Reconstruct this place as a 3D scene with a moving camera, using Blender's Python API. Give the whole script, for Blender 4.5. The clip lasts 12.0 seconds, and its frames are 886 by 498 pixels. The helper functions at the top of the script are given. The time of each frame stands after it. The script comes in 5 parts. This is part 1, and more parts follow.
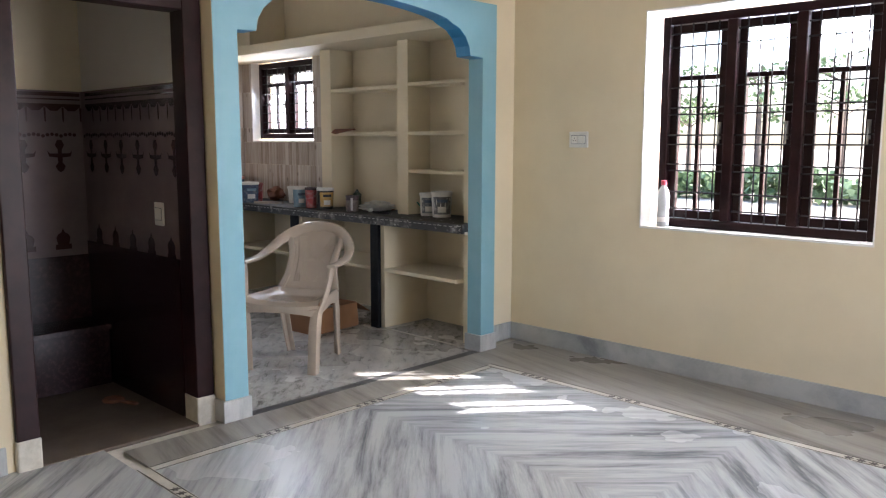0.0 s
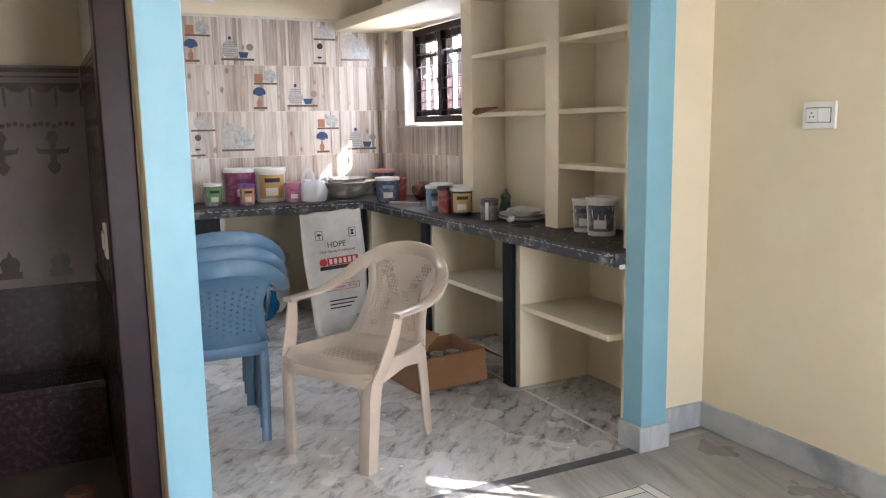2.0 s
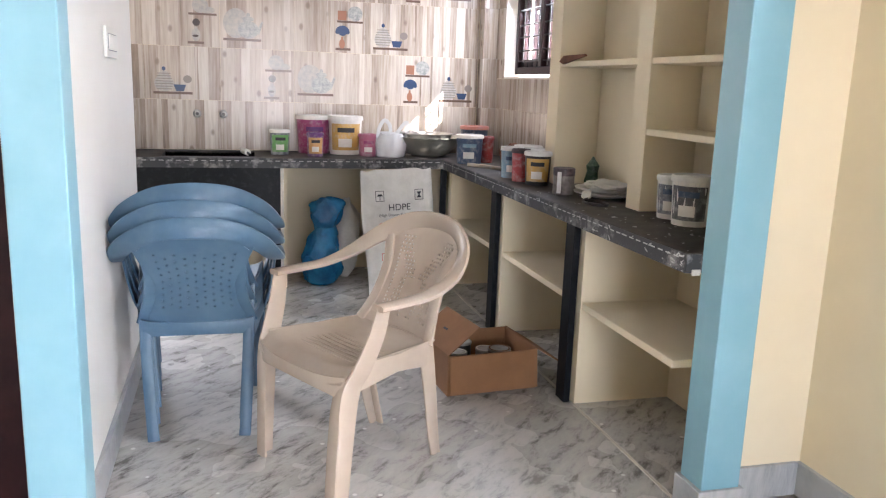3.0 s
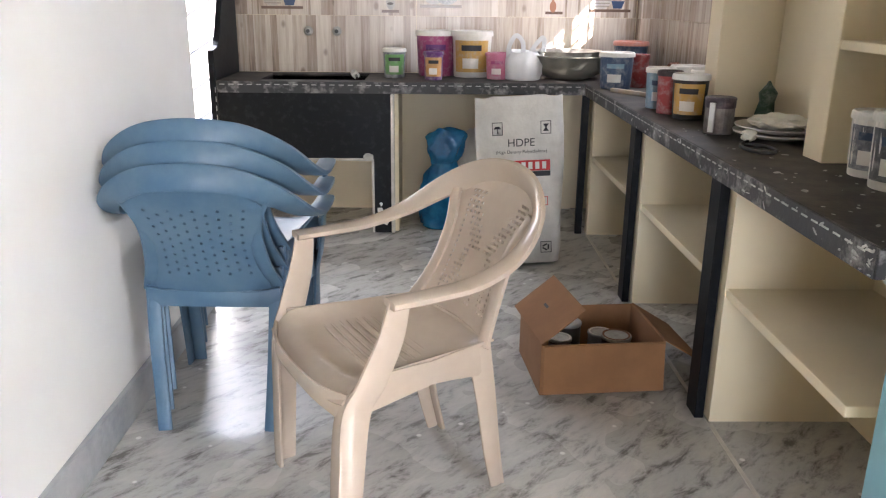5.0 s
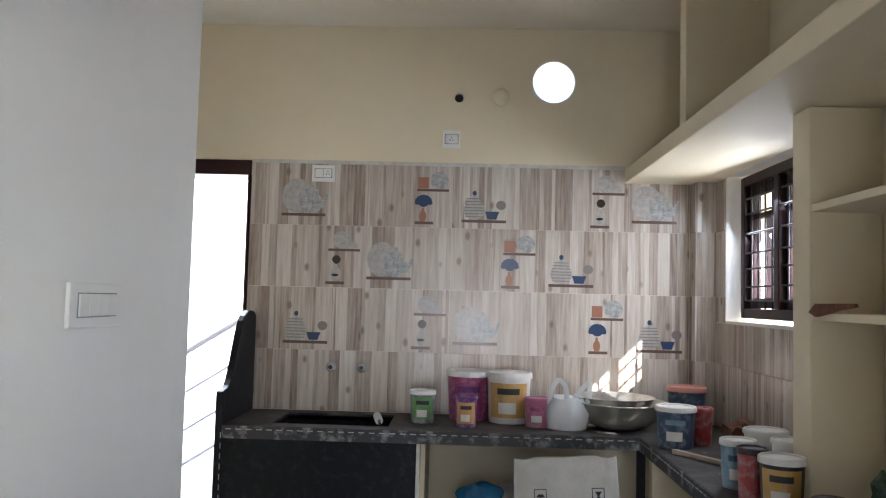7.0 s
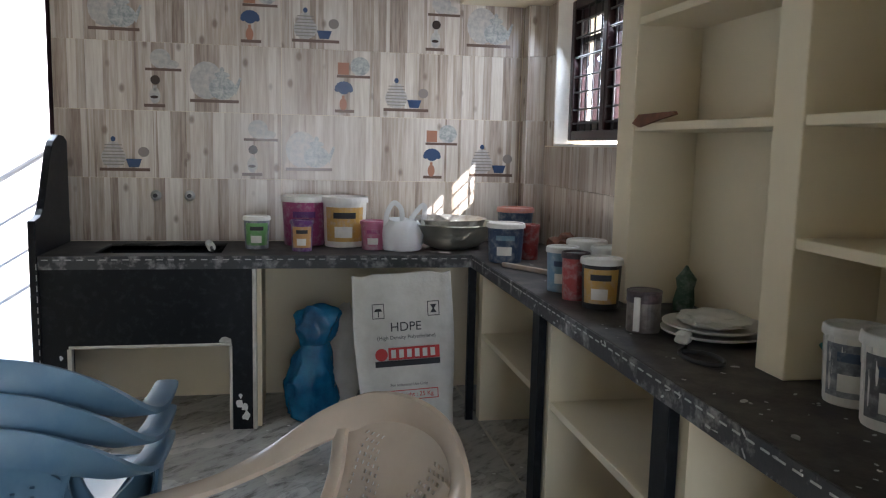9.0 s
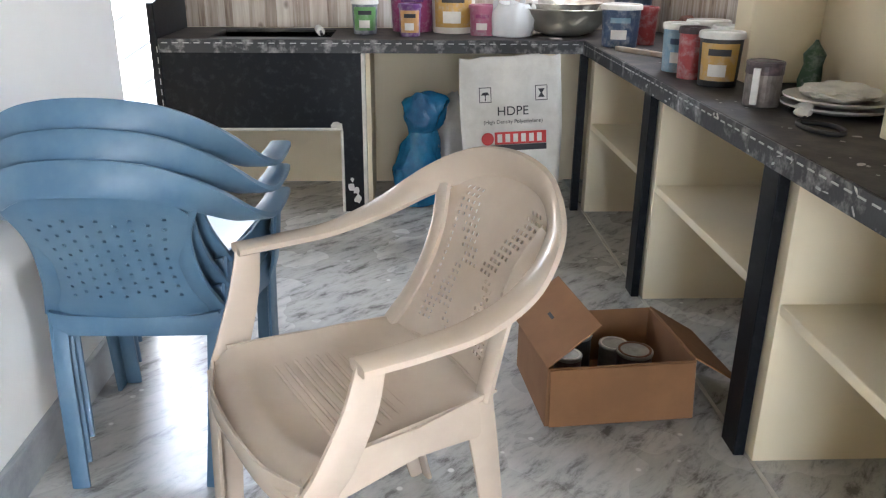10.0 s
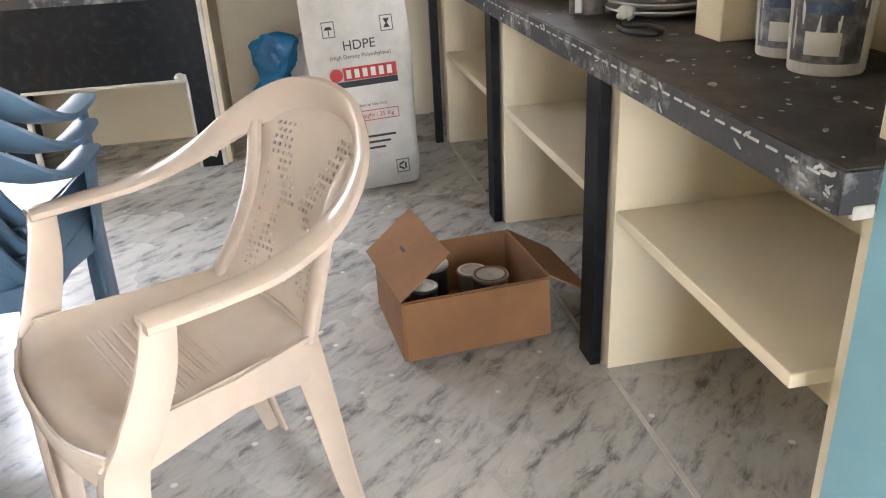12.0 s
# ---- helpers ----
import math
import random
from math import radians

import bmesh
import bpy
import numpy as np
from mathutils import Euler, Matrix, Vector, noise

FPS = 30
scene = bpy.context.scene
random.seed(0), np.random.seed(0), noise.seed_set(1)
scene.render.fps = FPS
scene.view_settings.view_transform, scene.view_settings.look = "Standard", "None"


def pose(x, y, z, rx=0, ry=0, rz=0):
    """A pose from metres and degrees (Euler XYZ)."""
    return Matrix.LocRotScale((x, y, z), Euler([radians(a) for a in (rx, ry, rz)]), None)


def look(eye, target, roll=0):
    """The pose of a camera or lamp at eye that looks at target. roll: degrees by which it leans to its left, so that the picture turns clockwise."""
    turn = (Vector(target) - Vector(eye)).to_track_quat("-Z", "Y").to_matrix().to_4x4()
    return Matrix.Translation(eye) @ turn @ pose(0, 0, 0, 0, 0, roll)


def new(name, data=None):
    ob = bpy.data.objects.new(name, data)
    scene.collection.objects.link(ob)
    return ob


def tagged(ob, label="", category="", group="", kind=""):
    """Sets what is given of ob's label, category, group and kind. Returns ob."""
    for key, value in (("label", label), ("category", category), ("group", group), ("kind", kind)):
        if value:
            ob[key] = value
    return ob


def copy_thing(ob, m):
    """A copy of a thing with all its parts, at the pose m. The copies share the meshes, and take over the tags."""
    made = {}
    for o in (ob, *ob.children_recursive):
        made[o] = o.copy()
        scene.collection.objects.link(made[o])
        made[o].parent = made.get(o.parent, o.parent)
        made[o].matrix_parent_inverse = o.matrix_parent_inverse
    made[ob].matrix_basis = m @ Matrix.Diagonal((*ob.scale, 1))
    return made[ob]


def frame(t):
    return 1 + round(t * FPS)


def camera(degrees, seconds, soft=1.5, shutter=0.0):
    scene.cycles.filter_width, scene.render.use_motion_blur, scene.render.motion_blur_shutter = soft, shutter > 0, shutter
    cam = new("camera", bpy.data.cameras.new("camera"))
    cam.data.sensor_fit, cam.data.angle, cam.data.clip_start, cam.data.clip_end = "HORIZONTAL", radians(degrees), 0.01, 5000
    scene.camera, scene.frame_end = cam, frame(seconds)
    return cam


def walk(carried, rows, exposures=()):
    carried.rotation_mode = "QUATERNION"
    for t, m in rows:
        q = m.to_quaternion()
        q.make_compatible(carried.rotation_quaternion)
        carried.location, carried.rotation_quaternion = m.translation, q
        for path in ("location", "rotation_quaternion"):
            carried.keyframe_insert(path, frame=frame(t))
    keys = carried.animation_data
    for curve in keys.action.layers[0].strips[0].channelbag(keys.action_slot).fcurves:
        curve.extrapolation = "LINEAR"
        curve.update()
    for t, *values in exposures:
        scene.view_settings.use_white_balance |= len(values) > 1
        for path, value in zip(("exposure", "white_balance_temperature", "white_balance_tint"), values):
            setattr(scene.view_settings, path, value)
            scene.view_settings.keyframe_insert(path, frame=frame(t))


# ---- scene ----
cam = camera(58.3, 12.0, soft=1.2)
EXPOSURES = [(0, 2.75, 6000, 18), (0.5, 2.65, 6000, 18), (1, 2.8, 6000, 18), (1.5, 3.1, 6000, 18), (2, 3.35, 6000, 18), (2.5, 3.8, 6100, 20), (3, 3.65, 6100, 20), (5, 3.6, 6200, 18), (5.5, 3.25, 6000, 15), (6, 3.0, 5950, 14), (6.5, 2.7, 5900, 14), (8.5, 2.6, 5800, 13), (9, 2.5, 5750, 12), (9.2, 2.9, 5750, 13), (9.5, 3.4, 5800, 14), (10, 3.75, 5900, 14), (10.5, 3.75, 5850, 14), (11, 3.65, 5850, 14), (11.5, 3.65, 6050, 16), (12, 4.1, 6250, 17)]
PATH = [
    (0, (0.382, 0.377, 1.409), (-1.0, 1.798, 1.143), 0.1),
    (0.5, (0.145, 0.753, 1.399), (-1.364, 2.021, 1.057), -0.1),
    (1, (-0.016, 1.21, 1.405), (-1.664, 2.306, 1.115), -1.9),
    (1.5, (-0.254, 1.668, 1.414), (-1.974, 2.647, 1.124), -1.0),
    (2, (-0.555, 2.113, 1.414), (-2.323, 2.996, 1.107), -1.0),
    (2.5, (-0.77, 2.503, 1.407), (-2.63, 3.162, 1.079), -3.2),
    (3, (-1.071, 2.896, 1.351), (-2.962, 3.407, 0.947), 2.0),
    (3.2, (-1.163, 3.026, 1.34), (-3.035, 3.53, 0.847), 4.0),
    (4.8, (-1.691, 3.439, 1.295), (-3.569, 3.455, 0.608), 0.6),
    (5, (-1.808, 3.422, 1.303), (-3.714, 3.454, 0.7), 0.6),
    (5.5, (-2.012, 3.494, 1.345), (-3.975, 3.464, 0.958), -0.4),
    (6, (-2.215, 3.511, 1.422), (-4.207, 3.376, 1.301), -1.2),
    (6.5, (-2.289, 3.526, 1.488), (-4.286, 3.419, 1.537), 1.1),
    (6.7, (-2.334, 3.487, 1.506), (-4.328, 3.433, 1.645), 1.5),
    (8.3, (-2.357, 3.263, 1.474), (-4.353, 3.277, 1.347), 1.5),
    (8.5, (-2.351, 3.294, 1.46), (-4.344, 3.379, 1.323), 1.6),
    (9, (-2.384, 3.395, 1.399), (-4.333, 3.764, 1.141), 1.3),
    (9.5, (-2.386, 3.41, 1.321), (-4.288, 3.726, 0.79), 1.6),
    (10, (-2.34, 3.412, 1.277), (-4.207, 3.503, 0.565), 0.6),
    (10.5, (-2.297, 3.431, 1.217), (-4.059, 3.394, 0.271), 0.9),
    (11, (-2.278, 3.445, 1.181), (-3.98, 3.379, 0.132), 0.4),
    (11.5, (-2.287, 3.495, 1.206), (-4.044, 3.535, 0.253), -1.5),
    (12, (-2.376, 3.597, 1.222), (-4.162, 3.907, 0.379), -3.0),
]
walk(cam, [(t, look(eye, target, roll)) for t, eye, target, roll in PATH], exposures=EXPOSURES)

# ---- light ----
SUN_DIR = Vector((-0.65, -0.76, -0.76)).normalized()
world = bpy.data.worlds.new("world")
scene.world = world
world.use_nodes = True
sky = world.node_tree.nodes.new("ShaderNodeTexSky")
sky.sky_type = "NISHITA"
sky.sun_disc = False
sky.sun_elevation = math.asin(-SUN_DIR.z)
sky.sun_rotation = math.atan2(-SUN_DIR.x, -SUN_DIR.y)
sky.dust_density = 2.5
world.node_tree.links.new(sky.outputs[0], world.node_tree.nodes["Background"].inputs[0])
world.node_tree.nodes["Background"].inputs[1].default_value = 0.15

sun_data = bpy.data.lights.new("sun", "SUN")
sun_data.energy, sun_data.angle, sun_data.color = 5.0, radians(0.5), (1.0, 0.93, 0.82)
sun = new("sun", sun_data)
sun.matrix_world = look((0, 0, 20), Vector((0, 0, 20)) + SUN_DIR)


def daylight(name, eye, target, w, h, watts, colour=(0.88, 0.94, 1.0)):
    """Sky light that enters through an opening."""
    d = bpy.data.lights.new(name, "AREA")
    d.shape, d.size, d.size_y, d.energy, d.color = "RECTANGLE", w, h, watts, colour
    o = new(name, d)
    o.matrix_world = look(eye, target)
    return o


daylight("daylight_back_door", (-7.55, 1.5, 2.62), (-5.2, 2.6, 0.7), 1.2, 0.5, 20)
# added fill lamp in an assumed doorway behind the camera, brightens arch and kitchen
daylight("entrance_fill", (2.36, 3.5, 1.1), (-3.0, 3.4, 0.8), 1.25, 2.0, 9)
daylight("daylight_kitchen_window", (-6.03, 4.95, 1.81), (-5.7, 3.0, 0.6), 0.9, 0.66, 3.2)
daylight("daylight_hall_window", (-1.5, 5.25, 2.08), (-2.7, 3.2, 0.6), 1.25, 0.4, 17)

# ---- helpers ----


def part(name, bm, material, parent=None, label="", smooth=False):
    me = bpy.data.meshes.new(name)
    bmesh.ops.recalc_face_normals(bm, faces=bm.faces)
    bm.to_mesh(me)
    bm.free()
    if smooth:
        for f in me.polygons:
            f.use_smooth = True
        me.set_sharp_from_angle(angle=radians(48))
    ob = new(name, me)
    for m in (material if isinstance(material, (list, tuple)) else [material]):
        me.materials.append(m)
    if parent:
        ob.parent = parent
    if label:
        ob["label"] = label
    return ob


def thing(name, m, label, category, group=""):
    e = new(name)
    e.empty_display_size = 0.1
    e.matrix_world = m
    return tagged(e, label, category, group)


def soft(ob, width=0.004, segments=2):
    mod = ob.modifiers.new("bevel", "BEVEL")
    mod.width, mod.segments, mod.limit_method, mod.angle_limit = width, segments, "ANGLE", radians(40)
    return ob


def add_box(bm, x0, x1, y0, y1, z0, z1, m=None):
    vs = [bm.verts.new((x, y, z)) for x in (x0, x1) for y in (y0, y1) for z in (z0, z1)]
    if m is not None:
        for v in vs:
            v.co = m @ v.co
    for f in ((0, 1, 3, 2), (4, 6, 7, 5), (0, 4, 5, 1), (2, 3, 7, 6), (0, 2, 6, 4), (1, 5, 7, 3)):
        bm.faces.new([vs[i] for i in f])
    return bm


def box(*a, m=None):
    return add_box(bmesh.new(), *a, m=m)


def add_lathe(bm, profile, n=28, m=None, wobble=0.0, caps=True):
    rings = []
    for r, z in profile:
        ring = []
        for i in range(n):
            a = 2 * math.pi * i / n
            rr = r * (1 + wobble * noise.noise((math.cos(a) * 2, math.sin(a) * 2, z * 9)))
            co = Vector((rr * math.cos(a), rr * math.sin(a), z))
            ring.append(bm.verts.new(m @ co if m is not None else co))
        rings.append(ring)
    for a, b in zip(rings, rings[1:]):
        for i in range(n):
            bm.faces.new((a[i], a[(i + 1) % n], b[(i + 1) % n], b[i]))
    if caps and profile[0][0] > 1e-5:
        bm.faces.new(rings[0][::-1])
    if caps and profile[-1][0] > 1e-5:
        bm.faces.new(rings[-1])
    return bm


def lathe(profile, n=28, m=None, wobble=0.0):
    return add_lathe(bmesh.new(), profile, n, m, wobble)


def add_rod(bm, a, b, r, n=6):
    a, b = Vector(a), Vector(b)
    q = (b - a).to_track_quat("Z", "Y").to_matrix().to_4x4()
    return add_lathe(bm, [(r, 0), (r, (b - a).length)], n, Matrix.Translation(a) @ q)


def spline(points, per=8):
    """A smooth line through the points."""
    p = [Vector(q) for q in points]
    p = [2 * p[0] - p[1]] + p + [2 * p[-1] - p[-2]]
    out = []
    for i in range(1, len(p) - 2):
        for k in range(per):
            t = k / per
            out.append(0.5 * ((2 * p[i]) + (p[i + 1] - p[i - 1]) * t + (2 * p[i - 1] - 5 * p[i] + 4 * p[i + 1] - p[i + 2]) * t * t
                              + (3 * p[i] - p[i - 1] - 3 * p[i + 1] + p[i + 2]) * t ** 3))
    return out + [p[-2]]


def add_sweep(bm, path, sides, section):
    """section(i, n) gives half width along side and half thickness; sides(i, n) a side vector."""
    n = len(path)
    rings = []
    for i, c in enumerate(path):
        d = (path[min(i + 1, n - 1)] - path[max(i - 1, 0)]).normalized()
        s = sides(i, n)
        s = (s - d * s.dot(d)).normalized()
        u = d.cross(s)
        w, h = section(i, n)
        ring = []
        for k in range(10):
            a = 2 * math.pi * (k + 0.5) / 10
            ca, sa = math.cos(a), math.sin(a)
            p = 0.55
            ring.append(bm.verts.new(c + s * w * math.copysign(abs(ca) ** p, ca) + u * h * math.copysign(abs(sa) ** p, sa)))
        rings.append(ring)
    for a, b in zip(rings, rings[1:]):
        for k in range(10):
            bm.faces.new((a[k], a[(k + 1) % 10], b[(k + 1) % 10], b[k]))
    bm.faces.new(rings[0][::-1])
    bm.faces.new(rings[-1])
    return bm


def add_poly(bm, pts, axis, lo, hi):
    """A prism: outline pts (u, v) drawn across the given axis from lo to hi."""
    def at(u, v, d):
        return {"x": (d, u, v), "y": (u, d, v), "z": (u, v, d)}[axis]
    a = [bm.verts.new(at(u, v, lo)) for u, v in pts]
    b = [bm.verts.new(at(u, v, hi)) for u, v in pts]
    bm.faces.new(a)
    bm.faces.new(b[::-1])
    for i in range(len(pts)):
        j = (i + 1) % len(pts)
        bm.faces.new((a[i], b[i], b[j], a[j]))
    return bm


def thicken(bm, t):
    bmesh.ops.recalc_face_normals(bm, faces=bm.faces)
    bm.normal_update()
    bmesh.ops.solidify(bm, geom=bm.faces[:], thickness=t)
    return bm


def words(text, size, material, parent, m, name="lettering"):
    cu = bpy.data.curves.new(name, "FONT")
    cu.body, cu.size, cu.align_x, cu.align_y, cu.extrude = text, size, "CENTER", "CENTER", 0.0006
    tmp = new(name, cu)
    bpy.context.view_layer.update()
    me = bpy.data.meshes.new_from_object(tmp.evaluated_get(bpy.context.evaluated_depsgraph_get()))
    bpy.data.objects.remove(tmp)
    me.materials.clear()
    me.materials.append(material)
    me.transform(m)
    ob = new(name, me)
    ob.parent = parent
    return ob


# ---- materials ----


def material(name, base, rough=0.5, metal=0.0, second=None, scale=4.0, mix=0.5, bump=0.0, bump_scale=60.0, fine=None, spec=0.5,
             stretch=(1, 1, 1), trans=0.0, ior=1.45, rough2=None):
    """base and second colour mixed by a broad noise, a finer noise over it, and a bump."""
    mt = bpy.data.materials.new(name)
    mt.use_nodes = True
    nt = mt.node_tree
    b = nt.nodes["Principled BSDF"]
    b.inputs["Roughness"].default_value, b.inputs["Metallic"].default_value = rough, metal
    b.inputs["Specular IOR Level"].default_value = spec
    b.inputs["Transmission Weight"].default_value, b.inputs["IOR"].default_value = trans, ior
    b.inputs["Base Color"].default_value = (*base, 1)
    tc = nt.nodes.new("ShaderNodeTexCoord")
    mp = nt.nodes.new("ShaderNodeMapping")
    mp.inputs["Scale"].default_value = stretch
    nt.links.new(tc.outputs["Object"], mp.inputs[0])
    if second:
        n1 = nt.nodes.new("ShaderNodeTexNoise")
        n1.inputs["Scale"].default_value, n1.inputs["Detail"].default_value = scale, 6
        n1.inputs["Roughness"].default_value = 0.65
        nt.links.new(mp.outputs[0], n1.inputs[0])
        ramp = nt.nodes.new("ShaderNodeValToRGB")
        ramp.color_ramp.elements[0].position, ramp.color_ramp.elements[1].position = max(0, mix - 0.12), min(1, mix + 0.12)
        ramp.color_ramp.elements[0].color, ramp.color_ramp.elements[1].color = (*base, 1), (*second, 1)
        nt.links.new(n1.outputs["Fac"], ramp.inputs[0])
        nt.links.new(ramp.outputs[0], b.inputs["Base Color"])
        if rough2 is not None:
            mr = nt.nodes.new("ShaderNodeMapRange")
            mr.inputs["To Min"].default_value, mr.inputs["To Max"].default_value = rough, rough2
            nt.links.new(n1.outputs["Fac"], mr.inputs["Value"])
            nt.links.new(mr.outputs[0], b.inputs["Roughness"])
    if bump:
        n2 = nt.nodes.new("ShaderNodeTexNoise")
        n2.inputs["Scale"].default_value, n2.inputs["Detail"].default_value = bump_scale, 4
        nt.links.new(mp.outputs[0], n2.inputs[0])
        bp = nt.nodes.new("ShaderNodeBump")
        bp.inputs["Strength"].default_value, bp.inputs["Distance"].default_value = bump, 0.004
        nt.links.new(n2.outputs["Fac"], bp.inputs["Height"])
        nt.links.new(bp.outputs[0], b.inputs["Normal"])
    return mt


def shade(nt, kind, **ins):
    n = nt.nodes.new(kind)
    for k, v in ins.items():
        n.inputs[k.replace("_", " ")].default_value = v
    return n


def marble_kitchen():
    mt = material("grey_marble", (0.5, 0.5, 0.48), 0.22, bump=0.04, bump_scale=30)
    nt = mt.node_tree
    b = nt.nodes["Principled BSDF"]
    tc = nt.nodes.new("ShaderNodeTexCoord")
    mp = nt.nodes.new("ShaderNodeMapping")
    turn = nt.nodes.new("ShaderNodeMapping")
    turn.inputs["Rotation"].default_value = (0, 0, radians(45))
    mp.inputs["Scale"].default_value = (0.8, 2.1, 1)
    nt.links.new(tc.outputs["Object"], turn.inputs[0])
    nt.links.new(turn.outputs[0], mp.inputs[0])
    n1 = shade(nt, "ShaderNodeTexNoise", Scale=8.5, Detail=10.0, Roughness=0.72, Distortion=0.3)
    nt.links.new(mp.outputs[0], n1.inputs["Vector"])
    r = nt.nodes.new("ShaderNodeValToRGB")
    e = r.color_ramp.elements
    e[0].position, e[0].color = 0.37, (0.17, 0.163, 0.15, 1)
    e[1].position, e[1].color = 0.66, (0.5, 0.485, 0.455, 1)
    k = e.new(0.43)
    k.color = (0.32, 0.313, 0.295, 1)
    k = e.new(0.5)
    k.color = (0.43, 0.42, 0.395, 1)
    nt.links.new(n1.outputs["Fac"], r.inputs[0])
    # scattered drops of white paint
    v = shade(nt, "ShaderNodeTexVoronoi", Scale=9.0, Randomness=1.0)
    nt.links.new(tc.outputs["Object"], v.inputs["Vector"])
    vr = nt.nodes.new("ShaderNodeValToRGB")
    vr.color_ramp.elements[0].position, vr.color_ramp.elements[0].color = 0.06, (1, 1, 1, 1)
    vr.color_ramp.elements[1].position, vr.color_ramp.elements[1].color = 0.09, (0, 0, 0, 1)
    nt.links.new(v.outputs["Distance"], vr.inputs[0])
    mx = nt.nodes.new("ShaderNodeMixRGB")
    mx.inputs[2].default_value = (0.72, 0.71, 0.68, 1)
    nt.links.new(vr.outputs[0], mx.inputs[0])
    nt.links.new(r.outputs[0], mx.inputs[1])
    nt.links.new(mx.outputs[0], b.inputs["Base Color"])
    n3 = shade(nt, "ShaderNodeTexNoise", Scale=2.0, Detail=3.0)
    nt.links.new(tc.outputs["Object"], n3.inputs["Vector"])
    mr = nt.nodes.new("ShaderNodeMapRange")
    mr.inputs["To Min"].default_value, mr.inputs["To Max"].default_value = 0.12, 0.42
    nt.links.new(n3.outputs["Fac"], mr.inputs["Value"])
    nt.links.new(mr.outputs[0], b.inputs["Roughness"])
    return mt


def marble_veined(name, dark, light, angle, chevron=None, rough=0.2, freq=2.2):
    """Marble with long grey veins; with chevron, book-matched about lines in x and y."""
    mt = material(name, light, rough, bump=0.02, bump_scale=20)
    nt = mt.node_tree
    b = nt.nodes["Principled BSDF"]
    tc = nt.nodes.new("ShaderNodeTexCoord")
    src = tc.outputs["Object"]
    if chevron:
        sep = nt.nodes.new("ShaderNodeSeparateXYZ")
        nt.links.new(src, sep.inputs[0])
        com = nt.nodes.new("ShaderNodeCombineXYZ")
        for i, c in enumerate(chevron):
            pp = nt.nodes.new("ShaderNodeMath")
            pp.operation = "SUBTRACT"
            pp.inputs[1].default_value = c
            nt.links.new(sep.outputs[i], pp.inputs[0])
            ab = nt.nodes.new("ShaderNodeMath")
            ab.operation = "PINGPONG"
            ab.inputs[1].default_value = 2.6
            nt.links.new(pp.outputs[0], ab.inputs[0])
            nt.links.new(ab.outputs[0], com.inputs[i])
        src = com.outputs[0]
    mp = nt.nodes.new("ShaderNodeMapping")
    turn = nt.nodes.new("ShaderNodeMapping")
    turn.inputs["Rotation"].default_value = (0, 0, radians(angle))
    mp.inputs["Scale"].default_value = (0.4, 4.5, 1)
    nt.links.new(src, turn.inputs[0])
    nt.links.new(turn.outputs[0], mp.inputs[0])
    n1 = shade(nt, "ShaderNodeTexNoise", Scale=freq, Detail=8.0, Roughness=0.7, Distortion=0.25)
    nt.links.new(mp.outputs[0], n1.inputs["Vector"])
    r = nt.nodes.new("ShaderNodeValToRGB")
    e = r.color_ramp.elements
    e[0].position, e[0].color = 0.34, (*dark, 1)
    e[1].position, e[1].color = 0.58, (*light, 1)
    k = e.new(0.46)
    k.color = tuple(0.4 * d + 0.6 * l for d, l in zip(dark, light)) + (1,)
    nt.links.new(n1.outputs["Fac"], r.inputs[0])
    nt.links.new(r.outputs[0], b.inputs["Base Color"])
    n3 = shade(nt, "ShaderNodeTexNoise", Scale=1.6, Detail=4.0)
    nt.links.new(tc.outputs["Object"], n3.inputs["Vector"])
    mr = nt.nodes.new("ShaderNodeMapRange")
    mr.inputs["To Min"].default_value, mr.inputs["To Max"].default_value = rough * 0.6, rough * 1.9
    nt.links.new(n3.outputs["Fac"], mr.inputs["Value"])
    nt.links.new(mr.outputs[0], b.inputs["Roughness"])
    return mt


